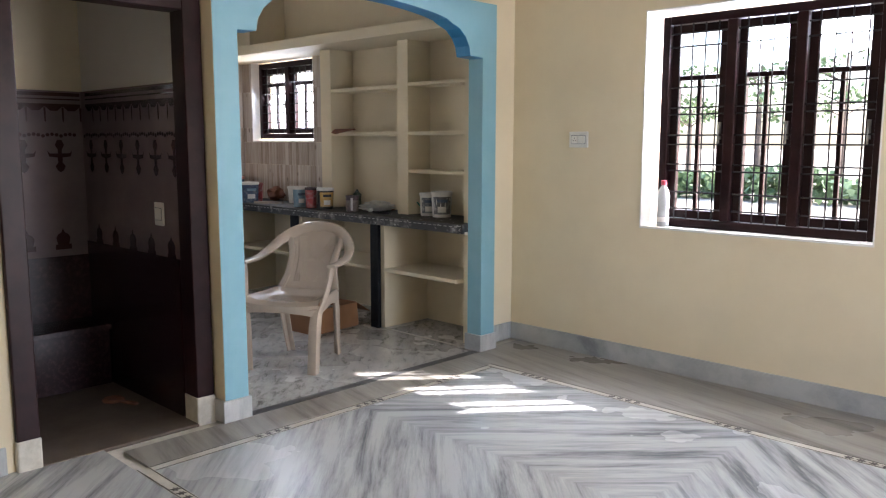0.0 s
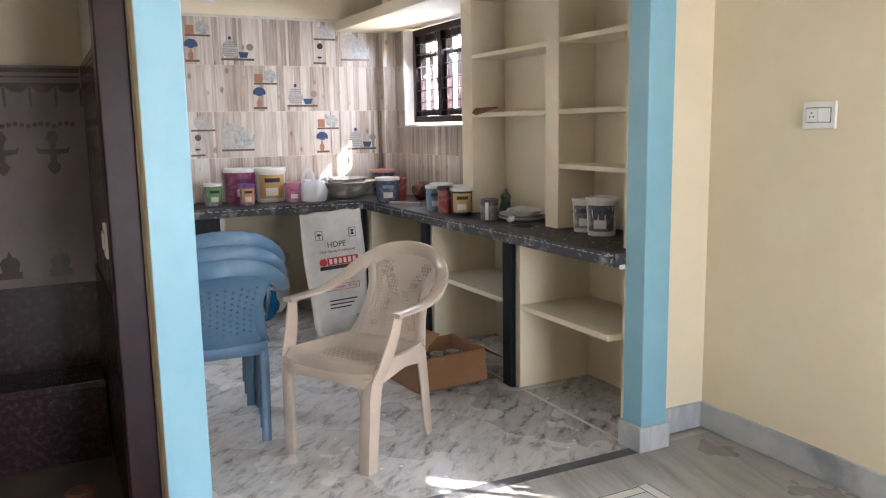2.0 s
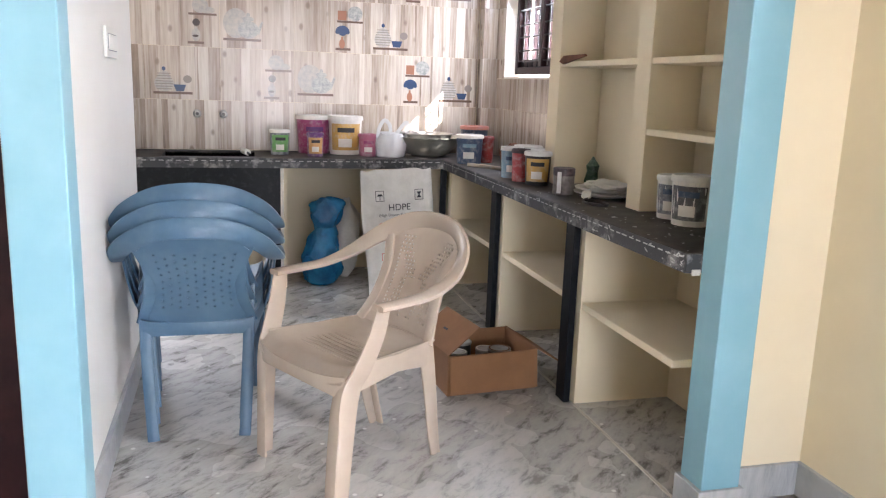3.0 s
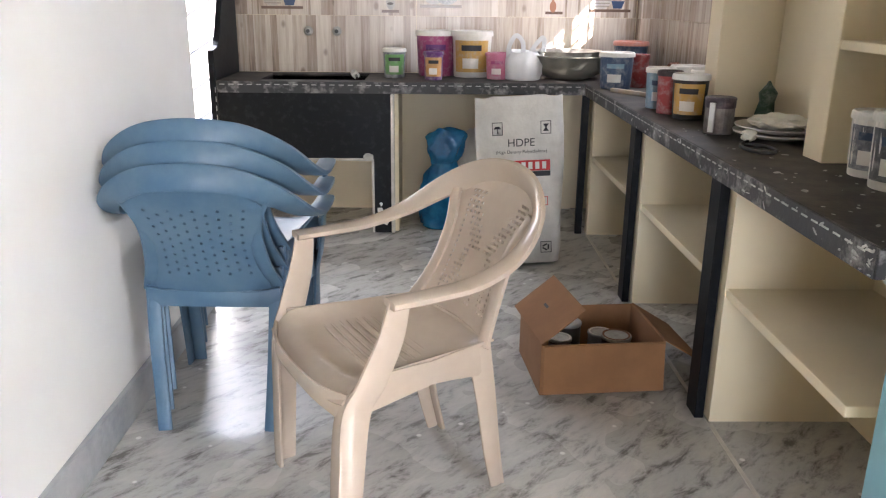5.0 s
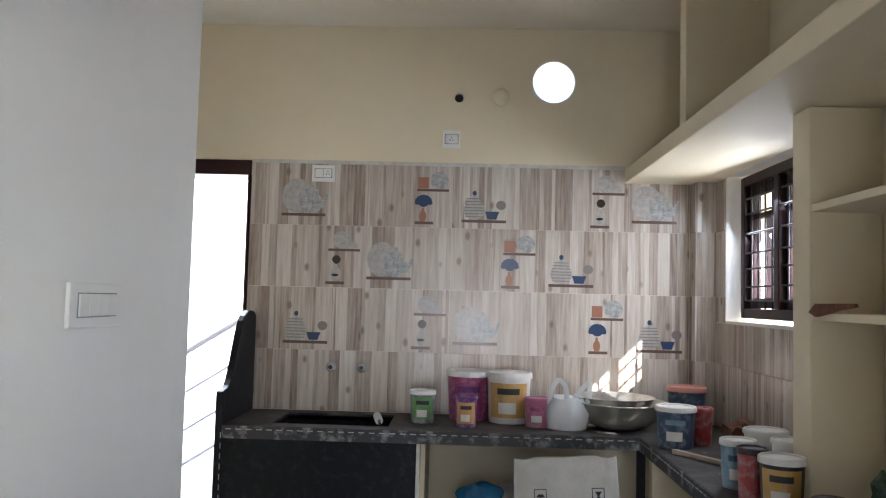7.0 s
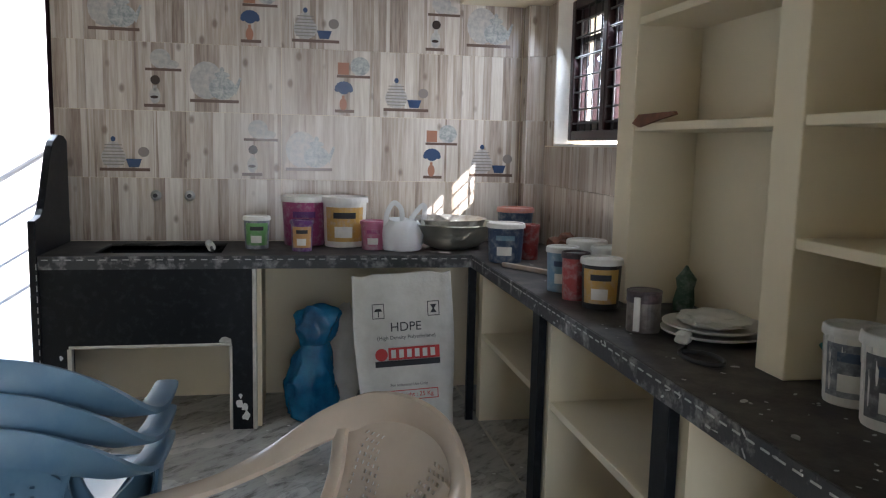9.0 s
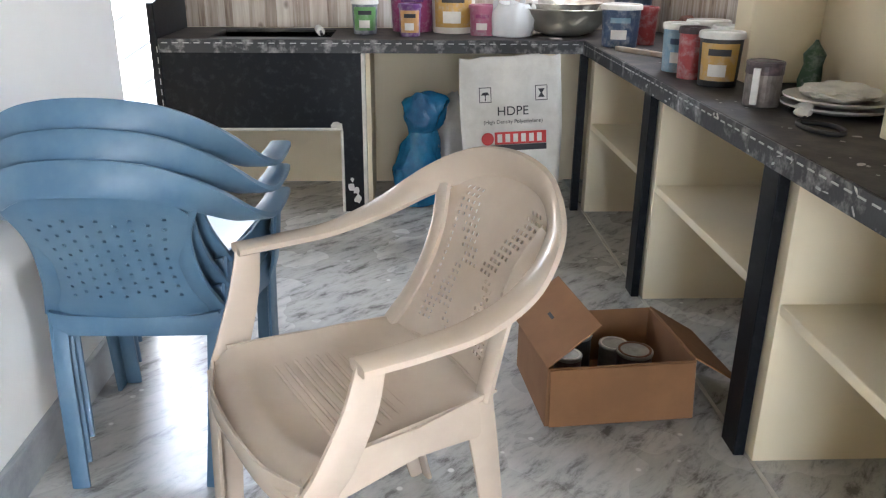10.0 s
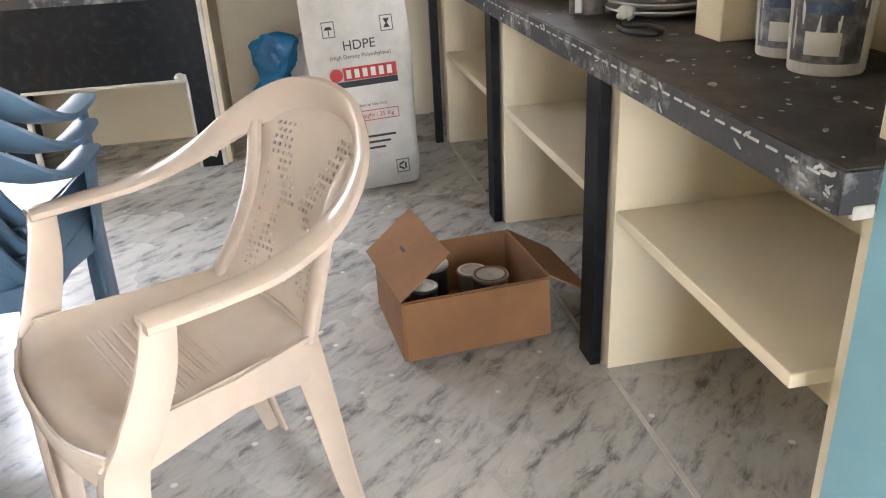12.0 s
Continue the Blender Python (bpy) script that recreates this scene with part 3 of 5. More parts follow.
def barred_window(name, x0, x1, z0, z1, y, bays, rods, label):
    w = tagged(new(name), label, "window", kind="structure")
    w.matrix_world = pose(x0, y, z0)
    W, Hh = x1 - x0, z1 - z0
    bm = bmesh.new()
    f = 0.05
    for a in ((0, f, 0, Hh), (W - f, W, 0, Hh), (f, W - f, 0, f), (f, W - f, Hh - f, Hh)):
        add_box(bm, a[0], a[1], 0, 0.09, a[2], a[3])
    soft(part("window_frame", bm, MAROON, w), 0.006)
    bw = (W - 2 * f) / bays
    zt = Hh * 0.71
    for i in range(bays):
        u0, u1 = f + i * bw, f + (i + 1) * bw
        if i:
            soft(part("mullion", box(u0 - 0.03, u0 + 0.03, -0.004, 0.085, f, Hh - f), MAROON, w), 0.006)
        a, b = u0 + (0.032 if i else 0.002), u1 - (0.032 if i < bays - 1 else 0.002)
        sm = bmesh.new()
        st = 0.05
        z_lo, z_hi = f + 0.003, Hh - f - 0.003
        add_box(sm, a, a + st, 0.03, 0.07, z_lo, z_hi)
        add_box(sm, b - st, b, 0.03, 0.07, z_lo, z_hi)
        add_box(sm, a + st, b - st, 0.03, 0.07, z_lo, z_lo + st)
        add_box(sm, a + st, b - st, 0.03, 0.07, z_hi - st, z_hi)
        add_box(sm, a + st, b - st, 0.034, 0.066, zt - 0.014, zt + 0.014)
        add_box(sm, (a + b) / 2 - 0.012, (a + b) / 2 + 0.012, 0.036, 0.064, z_lo + st, zt - 0.014)
        sash = soft(part("sash", sm, MAROON, w), 0.004)
        part("handle", add_rod(box(b - st + 0.012, b - st + 0.03, 0.016, 0.03, Hh * 0.42, Hh * 0.5), (b - st + 0.02, 0.012, Hh * 0.4), (b - st + 0.02, 0.012, Hh * 0.47), 0.006, 8), STEEL, sash, "steel handle")
        pane = part("pane", box(a + st - 0.004, b - st + 0.004, 0.049, 0.052, z_lo + st - 0.004, z_hi - st + 0.004), GLASS, sash)
        pane.visible_shadow = False
        g = bmesh.new()
        for z in rods:
            add_rod(g, (a, 0.012, z - z0), (b, 0.012, z - z0), 0.0055)
        nv = 4
        for k in range(nv):
            u = a + (b - a) * (k + 0.7) / (nv + 0.4)
            add_rod(g, (u, 0.018, f), (u, 0.018, Hh - f), 0.005)
        part("grille", g, IRON, w, "dark iron security grille")
    return w


barred_window("window_1", -2.13, -0.86, 0.896, 2.165, 4.885, 3, (2.06, 1.98, 1.74, 1.62, 1.58, 1.455, 1.40, 1.28, 1.24, 1.11, 1.01),
              "dark maroon three-bay window with iron grille")
barred_window("window_2", -6.5, -5.55, 1.44, 2.165, 4.84, 2, (2.05, 1.97, 1.87, 1.77, 1.69, 1.6, 1.53), "dark maroon two-bay kitchen window with grille")
barred_window("window_3", 1.27, 1.85, 1.5, 2.09, 0, 1, (1.95, 1.8, 1.65), "dark barred bathroom window").matrix_world = pose(-4.5, 1.27, 1.5, 0, 0, 90)

# sunshades over the windows
setting("sunshade_1", box(-2.6, -0.4, 5.01, 5.70, 2.30, 2.38), OUT_WALL, "white concrete sunshade over the hall window", "sunshade")
setting("sunshade_2", box(-6.9, -5.2, 5.01, 5.38, 2.28, 2.36), OUT_WALL, "white concrete sunshade over the kitchen window", "sunshade")


def door_frame(name, x0, x1, y0, y1, z1, t, label):
    e = tagged(new(name), label, "door frame", kind="structure")
    soft(part("jamb", box(x0, x1, y0, y0 + t, 0.1, z1), MAROON, e), 0.006)
    soft(part("jamb", box(x0, x1, y1 - t, y1, 0.1, z1), MAROON, e), 0.006)
    soft(part("head", box(x0, x1, y0 + t, y1 - t, z1 - t, z1), MAROON, e), 0.006)
    for a, b in ((y0 - 0.004, y0 + t + 0.004), (y1 - t - 0.004, y1 + 0.004)):
        soft(part("foot", box(x0 - 0.004, x1 + 0.006, a, b, -0.02, 0.135), MORTAR, e, "rough white cement foot"), 0.008)
    return e


door_frame("door_1", -3.31, -3.185, 1.44, 2.375, 2.12, 0.095, "dark maroon bathroom door frame")
e = tagged(new("door_2"), "dark maroon head of the back doorway", "door frame", kind="structure")
part("head", box(-7.0, EX + 0.006, 1.35, 2.185, 2.175, 2.26), MAROON, e)
part("jamb", box(-7.0, EX + 0.004, 2.165, 2.187, 0.0, 2.175), MAROON, e)

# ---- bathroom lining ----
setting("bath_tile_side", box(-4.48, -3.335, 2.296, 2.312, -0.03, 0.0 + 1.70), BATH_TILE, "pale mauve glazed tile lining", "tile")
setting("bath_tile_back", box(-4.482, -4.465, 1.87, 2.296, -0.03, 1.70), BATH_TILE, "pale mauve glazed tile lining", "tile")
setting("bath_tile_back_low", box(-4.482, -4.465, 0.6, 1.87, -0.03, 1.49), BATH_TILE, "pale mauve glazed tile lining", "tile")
setting("bath_tile_dark_side", box(-4.464, -3.335, 2.288, 2.296, -0.03, 0.82), BATH_DARK, "dark maroon glazed tile dado", "tile")
setting("bath_tile_dark_back", box(-4.465, -4.457, 0.6, 2.288, -0.03, 0.74), BATH_DARK, "dark maroon glazed tile dado", "tile")
shelf = tagged(new("stone_ledge"), "dark stone ledge along the bathroom back wall", "ledge")
soft(part("top", box(-4.455, -4.16, 0.6, 2.28, 0.325, 0.36), BATH_DARK, shelf), 0.004)
part("riser", box(-4.455, -4.2, 0.6, 2.28, -0.03, 0.325), BATH_DARK, shelf)


def bath_print(at, n, start, step, z, pts_kind):
    for k in range(n):
        bm = bmesh.new()
        if pts_kind == "lamp":
            # hanging lamp with cross arms
            add_poly(bm, [(-0.012, 0.09), (0.012, 0.09), (0.026, 0.06), (0.012, 0.035), (0.01, 0.012), (0.055, 0.012), (0.07, 0.028), (0.06, -0.006), (0.014, -0.012),
                          (0.012, -0.04), (0.028, -0.062), (0.018, -0.085), (0, -0.098), (-0.018, -0.085), (-0.028, -0.062), (-0.012, -0.04),
                          (-0.014, -0.012), (-0.06, -0.006), (-0.07, 0.028), (-0.055, 0.012), (-0.01, 0.012), (-0.012, 0.035), (-0.026, 0.06)], "y", 0, 0.001)
            # garland that it hangs from
            for q in range(8):
                u = -0.0875 + 0.025 * q
                add_poly(bm, [(u + 0.0115 * math.cos(c * 1.047), 0.112 + 0.01 * abs(math.sin(q * 0.8)) + 0.011 * math.sin(c * 1.047)) for c in range(6)], "y", 0, 0.001)
        elif pts_kind == "band":
            add_box(bm, -0.2, 0.2, 0, 0.001, -0.012, 0.006)
            add_box(bm, -0.2, 0.2, 0, 0.001, 0.028, 0.036)
            add_box(bm, -0.2, 0.2, 0, 0.001, 0.05, 0.07)
            for q in range(4):
                u = -0.15 + 0.1 * q
                add_poly(bm, [(u - 0.045, -0.012), (u - 0.02, -0.034), (u + 0.02, -0.034), (u + 0.045, -0.012)], "y", 0, 0.0011)
                add_poly(bm, [(u + 0.044, -0.015), (u + 0.056, -0.015), (u + 0.054, -0.09), (u + 0.05, -0.1), (u + 0.046, -0.09)], "y", 0, 0.0011)
        else:
            # small temple dome on a plinth
            add_poly(bm, [(-0.045, -0.06), (0.045, -0.06), (0.045, -0.03), (0.032, -0.03), (0.04, 0.01), (0.028, 0.03), (0.01, 0.04), (0.0, 0.065), (-0.01, 0.04), (-0.028, 0.03), (-0.04, 0.01), (-0.032, -0.03), (-0.045, -0.03)], "y", 0, 0.001)
        o = setting("tile_print", bm, BATH_PRINT, "brown printed tile ornament", "tile print")
        o.matrix_world = at(start + k * step, z)


def side(u, z):
    return pose(u, 2.2945 if z > 0.83 else 2.287, z)


def back(u, z):
    return pose(-4.4645, u, z, 0, 0, 90)


bath_print(side, 6, -4.35, 0.2, 1.33, "lamp")
bath_print(back, 2, 1.96, 0.2, 1.33, "lamp")
bath_print(side, 3, -4.2, 0.4, 1.62, "band")
bath_print(back, 1, 2.09, 0.19, 1.62, "band")
bath_print(side, 5, -4.3, 0.22, 0.87, "dome")
bath_print(back, 2, 1.95, 0.2, 0.84, "dome")

# ---- kitchen built-ins ----
CT, CB = 0.86, 0.805   # worktop surfaces
CY, CX = 4.274, -6.232  # front edges
SINK = (-6.70, -6.33, 2.47, 3.05)


def slab_pieces(owner):
    x0, x1, y0, y1 = -6.80, CX, 2.25, WY
    sx0, sx1, sy0, sy1 = SINK
    for a in ((x0, x1, y0, sy0), (x0, x1, sy1, y1), (x0, sx0, sy0, sy1), (sx1, x1, sy0, sy1)):
        part("slab_piece", box(*a, CB + 0.02, CT), GRANITE_TOP, owner)


worktop = thing("worktop", pose(0, 0, 0), "dusty black granite L-shaped kitchen worktop with paint spots", "worktop")
slab_pieces(worktop)
part("window_slab", box(CX, -3.228, CY, WY, CB + 0.02, CT), GRANITE_TOP, worktop)
bm = box(CX, -3.228, CY - 0.006, CY + 0.03, CB - 0.008, CT - 0.002)
part("nosing", bm, RAW_EDGE, worktop, "unpolished chipped granite edge")
part("nosing", box(-3.228, -3.222, CY - 0.004, 4.405, CB - 0.007, CT - 0.003), RAW_EDGE, worktop, "rough granite end face")
part("nosing", box(CX - 0.03, CX + 0.006, 2.25, CY - 0.006, CB - 0.008, CT - 0.002), RAW_EDGE, worktop, "unpolished granite edge")
soft(part("end_mortar", box(-3.232, -3.219, 4.29, 4.322, CB - 0.016, CB + 0.004), MORTAR, worktop, "white mortar at the worktop end"), 0.003)
rnd = random.Random(21)
spots = bmesh.new()
for k in range(75):
    near = k % 3
    x = rnd.uniform(-4.3, -3.26) if near else rnd.uniform(-6.1, -4.3)
    y = rnd.uniform(4.3, 4.52)
    r = rnd.uniform(0.0012, 0.0042) * (2.2 if rnd.random() < 0.12 else 1)
    a0, el = rnd.uniform(0, 6.28), rnd.uniform(0.8, 2.4)
    add_poly(spots, [(x + r * el * math.cos(q * 0.785) * rnd.uniform(0.7, 1.2) * math.cos(a0) - r * math.sin(q * 0.785) * math.sin(a0),
                      y + r * el * math.cos(q * 0.785) * math.sin(a0) + r * math.sin(q * 0.785) * rnd.uniform(0.7, 1.2) * math.cos(a0)) for q in range(8)], "z", CT - 0.001, CT + 0.0008)
tagged(part("paint_spot", spots, CHALK, worktop, "dried white paint spots"), kind="stuff")
rnd = random.Random(33)
chips = bmesh.new()
for k in range(46):
    x = -3.24 - 2.9 * rnd.random() ** 2.2
    z = rnd.uniform(CB - 0.004, CT - 0.006)
    l, h = rnd.uniform(0.003, 0.015), rnd.uniform(0.001, 0.0035)
    lean = rnd.uniform(-0.9, 0.9)
    pts = []
    for q in range(8):
        c, n = l * math.cos(q * 0.785) * rnd.uniform(0.6, 1.2), h * math.sin(q * 0.785) * rnd.uniform(0.6, 1.3)
        pts.append((x + c * math.cos(lean) - n * math.sin(lean), min(CT - 0.003, max(CB - 0.006, z + c * math.sin(lean) + n * math.cos(lean)))))
    add_poly(chips, pts, "y", CY - 0.0075, CY - 0.004)
tagged(part("edge_splash", chips, CHALK, worktop, "splashes of white paint along the edge"), kind="stuff")
dash = None
for k in range(60):
    x = CX + 0.05 + k * 0.05
    if x > -3.28:
        break
    o = part("edge_stripe", box(-0.014, 0.014, 0, 0.003, -0.002, 0.002), CHALK, worktop) if dash is None else new("edge_stripe", dash.data)
    dash = dash or o
    o.parent = worktop
    o.location = (x, CY - 0.008, CT - 0.018)
for k in range(40):
    o = new("edge_stripe", dash.data)
    o.parent = worktop
    o.matrix_basis = pose(CX + 0.008, 2.28 + k * 0.05, CT - 0.018, 0, 0, 90)
for k in range(16):
    o = new("edge_stripe", dash.data)
    o.parent = worktop
    o.matrix_basis = pose(-6.226, 2.243, 0.06 + k * 0.05, 0, 90, 90)
sink = thing("kitchen_sink", pose(0, 0, 0), "recessed black stone sink in the worktop", "sink")
bm = bmesh.new()
sx0, sx1, sy0, sy1 = SINK
add_box(bm, sx0, sx1, sy0, sy1, 0.62, 0.64)
add_box(bm, sx0 - 0.012, sx0, sy0, sy1, 0.64, CT - 0.012)
add_box(bm, sx1, sx1 + 0.012, sy0, sy1, 0.64, CT - 0.012)
add_box(bm, sx0, sx1, sy0 - 0.012, sy0, 0.64, CT - 0.012)
add_box(bm, sx0, sx1, sy1, sy1 + 0.012, 0.64, CT - 0.012)
part("basin", bm, GRANITE, sink)

# side slab with a curved top at the worktop's end
pts = [(-6.80, 0.0), (-6.228, 0.0), (-6.228, 1.02), (-6.30, 1.03)]
pts += [(-6.30 - 0.30 * k / 10, 1.03 + 0.36 * (0.5 - 0.5 * math.cos(math.pi * k / 10))) for k in range(1, 11)]
pts += [(-6.66, 1.41), (-6.74, 1.405), (-6.80, 1.38)]
sl = part("granite_side_slab", add_poly(bmesh.new(), pts, "y", 2.212, 2.246), GRANITE)
tagged(soft(sl, 0.003), "black granite side slab with a curved top", "slab")

panel = thing("sink_front", pose(0, 0, 0), "black granite sink front panel with legs", "panel")
part("apron", box(-6.262, -6.24, 2.25, 3.20, 0.432, CB - 0.008), GRANITE, panel)
part("leg", box(-6.262, -6.24, 2.25, 2.365, 0.0, 0.432), GRANITE, panel)
part("leg", box(-6.262, -6.24, 3.10, 3.20, 0.0, 0.432), GRANITE, panel)
soft(part("mortar_line", box(-6.275, -6.232, 3.198, 3.218, 0.0, CB - 0.01), MORTAR, panel, "rough white mortar line"), 0.004)
soft(part("mortar_line", box(-6.275, -6.236, 2.365, 3.1, 0.42, 0.434), MORTAR, panel), 0.003)
soft(part("mortar_line", box(-6.275, -6.236, 2.358, 2.378, 0.0, 0.42), MORTAR, panel), 0.003)
soft(part("mortar_line", box(-6.275, -6.236, 3.088, 3.102, 0.0, 0.42), MORTAR, panel), 0.003)
lump = bmesh.new()
bmesh.ops.create_icosphere(lump, subdivisions=3, radius=1)
for v in lump.verts:
    k = 1 + 0.35 * noise.noise(v.co * 1.7)
    v.co = Vector((-6.245 + 0.012 * v.co.x * k, 3.07 + 0.03 * v.co.y * k, 0.445 + 0.02 * v.co.z * k))
part("mortar_lump", lump, MORTAR, panel, "dried lump of white mortar", smooth=True)
rnd = random.Random(8)
for y, z, w in ((3.135, 0.13, 0.022), (3.16, 0.11, 0.018), (3.165, 0.065, 0.02), (3.14, 0.17, 0.01), (2.33, 0.38, 0.01)):
    pts = [(y + w * rnd.uniform(0.5, 1.2) * math.cos(q * 0.628), z + 1.3 * w * rnd.uniform(0.5, 1.2) * math.sin(q * 0.628)) for q in range(10)]
    part("paint_smear", add_poly(bmesh.new(), pts, "x", -6.2405, -6.2385), PAINT_DRIP, panel, "smear of dried white paint")
setting("bay_partition", box(-6.80, -6.275, 3.2, 3.24, 0, CB - 0.01), CREAM, "cream painted partition under the worktop", "partition")


def posts_and_partitions():
    for x0, x1 in ((-5.235, -5.145), (-4.196, -4.105)):
        p = part("granite_post", box(x0, x1 - 0.002, 4.288, 4.318, 0.0, CB - 0.008), GRANITE)
        tagged(soft(p, 0.003), "narrow black granite post under the worktop", "post", "posts under the worktop")
        setting("partition", box(x0 + 0.012, x1 + 0.03, 4.325, WY, 0.006, CB + 0.018), CREAM, "cream painted partition under the worktop", "partition")
    p = part("granite_post", box(-6.262, -6.235, 4.262, 4.3, 0.0, CB - 0.008), GRANITE)
    tagged(p, "narrow black granite post in the worktop corner", "post", "posts under the worktop")
    setting("partition", box(-6.275, -6.2, 4.325, WY, 0.006, CB + 0.018), CREAM, "cream painted partition in the corner", "partition")
    for a, b in ((-6.198, -5.225), (-5.115, -4.185), (-4.075, -3.34)):
        soft(setting("bay_shelf", box(a, b, 4.328, WY, 0.435, 0.464), CREAM, "cream painted stone shelf under the worktop", "shelf"), 0.003)


posts_and_partitions()
soft(setting("partition", box(-3.335, -3.225, 4.41, WY, 0, H - 0.01), CREAM, "cream painted end panel of the shelves", "partition"), 0.003)

# open wall shelves over the worktop
soft(setting("shelf_upright", box(-5.112, -4.975, 4.54, WY, CT, 2.17), CREAM, "cream painted shelf upright", "upright"), 0.004)
soft(setting("shelf_upright", box(-4.16, -4.04, 4.54, WY, CT, 2.17), CREAM, "cream painted shelf upright", "upright"), 0.004)
for a, b, zs in ((-4.975, -4.16, (1.84, 1.485)), (-4.04, -3.336, (1.85, 1.485, 1.2))):
    for z in zs:
        soft(setting("wall_shelf", box(a, b, 4.545, WY, z - 0.022, z + 0.004), CREAM, "cream painted stone wall shelf", "shelf"), 0.003)
soft(setting("loft_slab", box(EX, -3.336, 4.297, WY, 2.172, 2.25), CREAM, "cream painted loft slab over the shelves", "slab"), 0.004)
soft(setting("loft_upright", box(-6.05, -5.95, 4.4, WY, 2.25, H), CREAM, "cream painted loft upright", "upright"), 0.004)
wood = part("wood_offcut", add_poly(bmesh.new(), [(0, 0), (0.05, 0.028), (0.30, 0.03), (0.31, 0.02), (0.2, 0.008), (0.05, -0.014)], "y", 0, 0.012), RUST)
wood.matrix_world = pose(-4.965, 4.53, 1.489)
tagged(wood, "dark brown offcut of wood lying on a shelf", "offcut")

# ---- things in the kitchen ----


def plastic_chair(m, mat, style, label, group=""):
    """A moulded armchair; faces -y, stands on its origin."""
    ch = thing("plastic_chair", m, label, "chair", group)
    top = 0.838
    # loop of arms and back rim
    half = [(0.302, -0.149, 0.656), (0.304, -0.04, 0.658), (0.3, 0.08, 0.666), (0.282, 0.2, 0.703), (0.228, 0.30, 0.768), (0.13, 0.362, 0.822), (0.0, 0.385, top)]
    path = spline(half + [(-x, y, z) for x, y, z in half[-2::-1]], 7)
    c = Vector((0, -0.05, 0.6))

    def out(i, n):
        f = abs(2 * i / (n - 1) - 1)
        p = path[i]
        flat = Vector((p.x, p.y * 0.3, 0)).normalized() if f > 0.45 else Vector((p.x * 2.2, 0, 0.75)).normalized()
        g = max(0, min(1, (f - 0.25) / 0.4))
        a = Vector((math.copysign(1, p.x) if abs(p.x) > 1e-4 else 0, 0, 0))
        r = Vector((p.x * 1.9, -0.12, (p.z - 0.55) * 1.6)).normalized()
        return (a * g + r * (1 - g)).normalized()
    bm = add_sweep(bmesh.new(), path, out, lambda i, n: (0.029 + 0.01 * (1 - abs(2 * i / (n - 1) - 1)), 0.011))
    part("arm_rim", bm, mat, ch, smooth=True)
    # legs
    for s in (1, -1):
        front = spline([(s * 0.3, -0.122, 0.66), (s * 0.289, -0.142, 0.56), (s * 0.27, -0.182, 0.45), (s * 0.25, -0.213, 0.37), (s * 0.24, -0.225, 0.2), (s * 0.234, -0.232, 0.0)], 6)
        b2 = add_sweep(bmesh.new(), front, lambda i, n: Vector((0, 1, 0)), lambda i, n: (0.027 + 0.012 * math.sin(math.pi * i / (n - 1)), 0.007))
        add_sweep(b2, [p + Vector((-s * 0.022, -0.03, 0)) for p in front if p.z < 0.43], lambda i, n: Vector((1, 0, 0)), lambda i, n: (0.014 + 0.014 * min(1, 2.2 * i / (n - 1)), 0.007))
        part("leg", b2, mat, ch, smooth=True)
        rear = spline([(s * 0.205, 0.15, 0.45), (s * 0.2, 0.18, 0.3), (s * 0.19, 0.21, 0.12), (s * 0.182, 0.235, 0.0)], 6)
        b2 = add_sweep(bmesh.new(), rear, lambda i, n: Vector((0, 1, 0)), lambda i, n: (0.036 - 0.018 * i / (n - 1), 0.007))
        add_sweep(b2, [p + Vector((-s * 0.016, 0.026 - 0.012 * (0.44 - p.z), 0)) for p in rear], lambda i, n: Vector((1, 0, 0)), lambda i, n: (0.022, 0.007))
        part("leg", b2, mat, ch, smooth=True)
        # upright that joins seat and rim beside the back panel
        st = spline([(s * 0.2, 0.165, 0.44), (s * 0.165, 0.225, 0.55), (s * 0.158, 0.275, 0.67), (s * 0.192, 0.315, 0.765)], 6)
        part("back_upright", add_sweep(bmesh.new(), st, lambda i, n: Vector((1, 0, 0)), lambda i, n: (0.022, 0.009)), mat, ch, smooth=True)
    # seat, dished, with a rolled front edge and an apron
    bm = bmesh.new()
    nu, nv = 18, 18
    grid = []
    for j in range(nv + 1):
        v = j / nv
        row = []
        for i in range(nu + 1):
            u = 2 * i / nu - 1
            hw = 0.25 - 0.05 * v
            y = -0.25 + 0.45 * v - 0.03 * (1 - u * u) * (1 - v)
            z = 0.447 - 0.022 * (1 - u ** 4) * math.sin(math.pi * min(1, v * 1.1)) - 0.05 * max(0, 0.12 - v) / 0.12 * 1.0 + 0.012 * abs(u) ** 6
            row.append(bm.verts.new((u * hw, y, z)))
        grid.append(row)
    for j in range(nv):
        for i in range(nu):
            bm.faces.new((grid[j][i], grid[j][i + 1], grid[j + 1][i + 1], grid[j + 1][i]))
    thicken(bm, 0.006)
    seat = part("seat", bm, mat, ch, smooth=True)
    bm = bmesh.new()
    for s in (1, -1):
        side_line = spline([(s * 0.25, -0.2, 0.414), (s * 0.232, 0.0, 0.424), (s * 0.204, 0.165, 0.414)], 5)
        add_sweep(bm, side_line, lambda i, n: Vector((0, 0, 1)), lambda i, n: (0.032 + 0.016 * abs(2 * i / (n - 1) - 1), 0.005))
    front_line = spline([(0.25, -0.235, 0.39), (0.12, -0.272, 0.398), (-0.12, -0.272, 0.398), (-0.25, -0.235, 0.39)], 5)
    add_sweep(bm, front_line, lambda i, n: Vector((0, 0, 1)), lambda i, n: (0.022 + 0.02 * abs(2 * i / (n - 1) - 1) ** 2, 0.005))
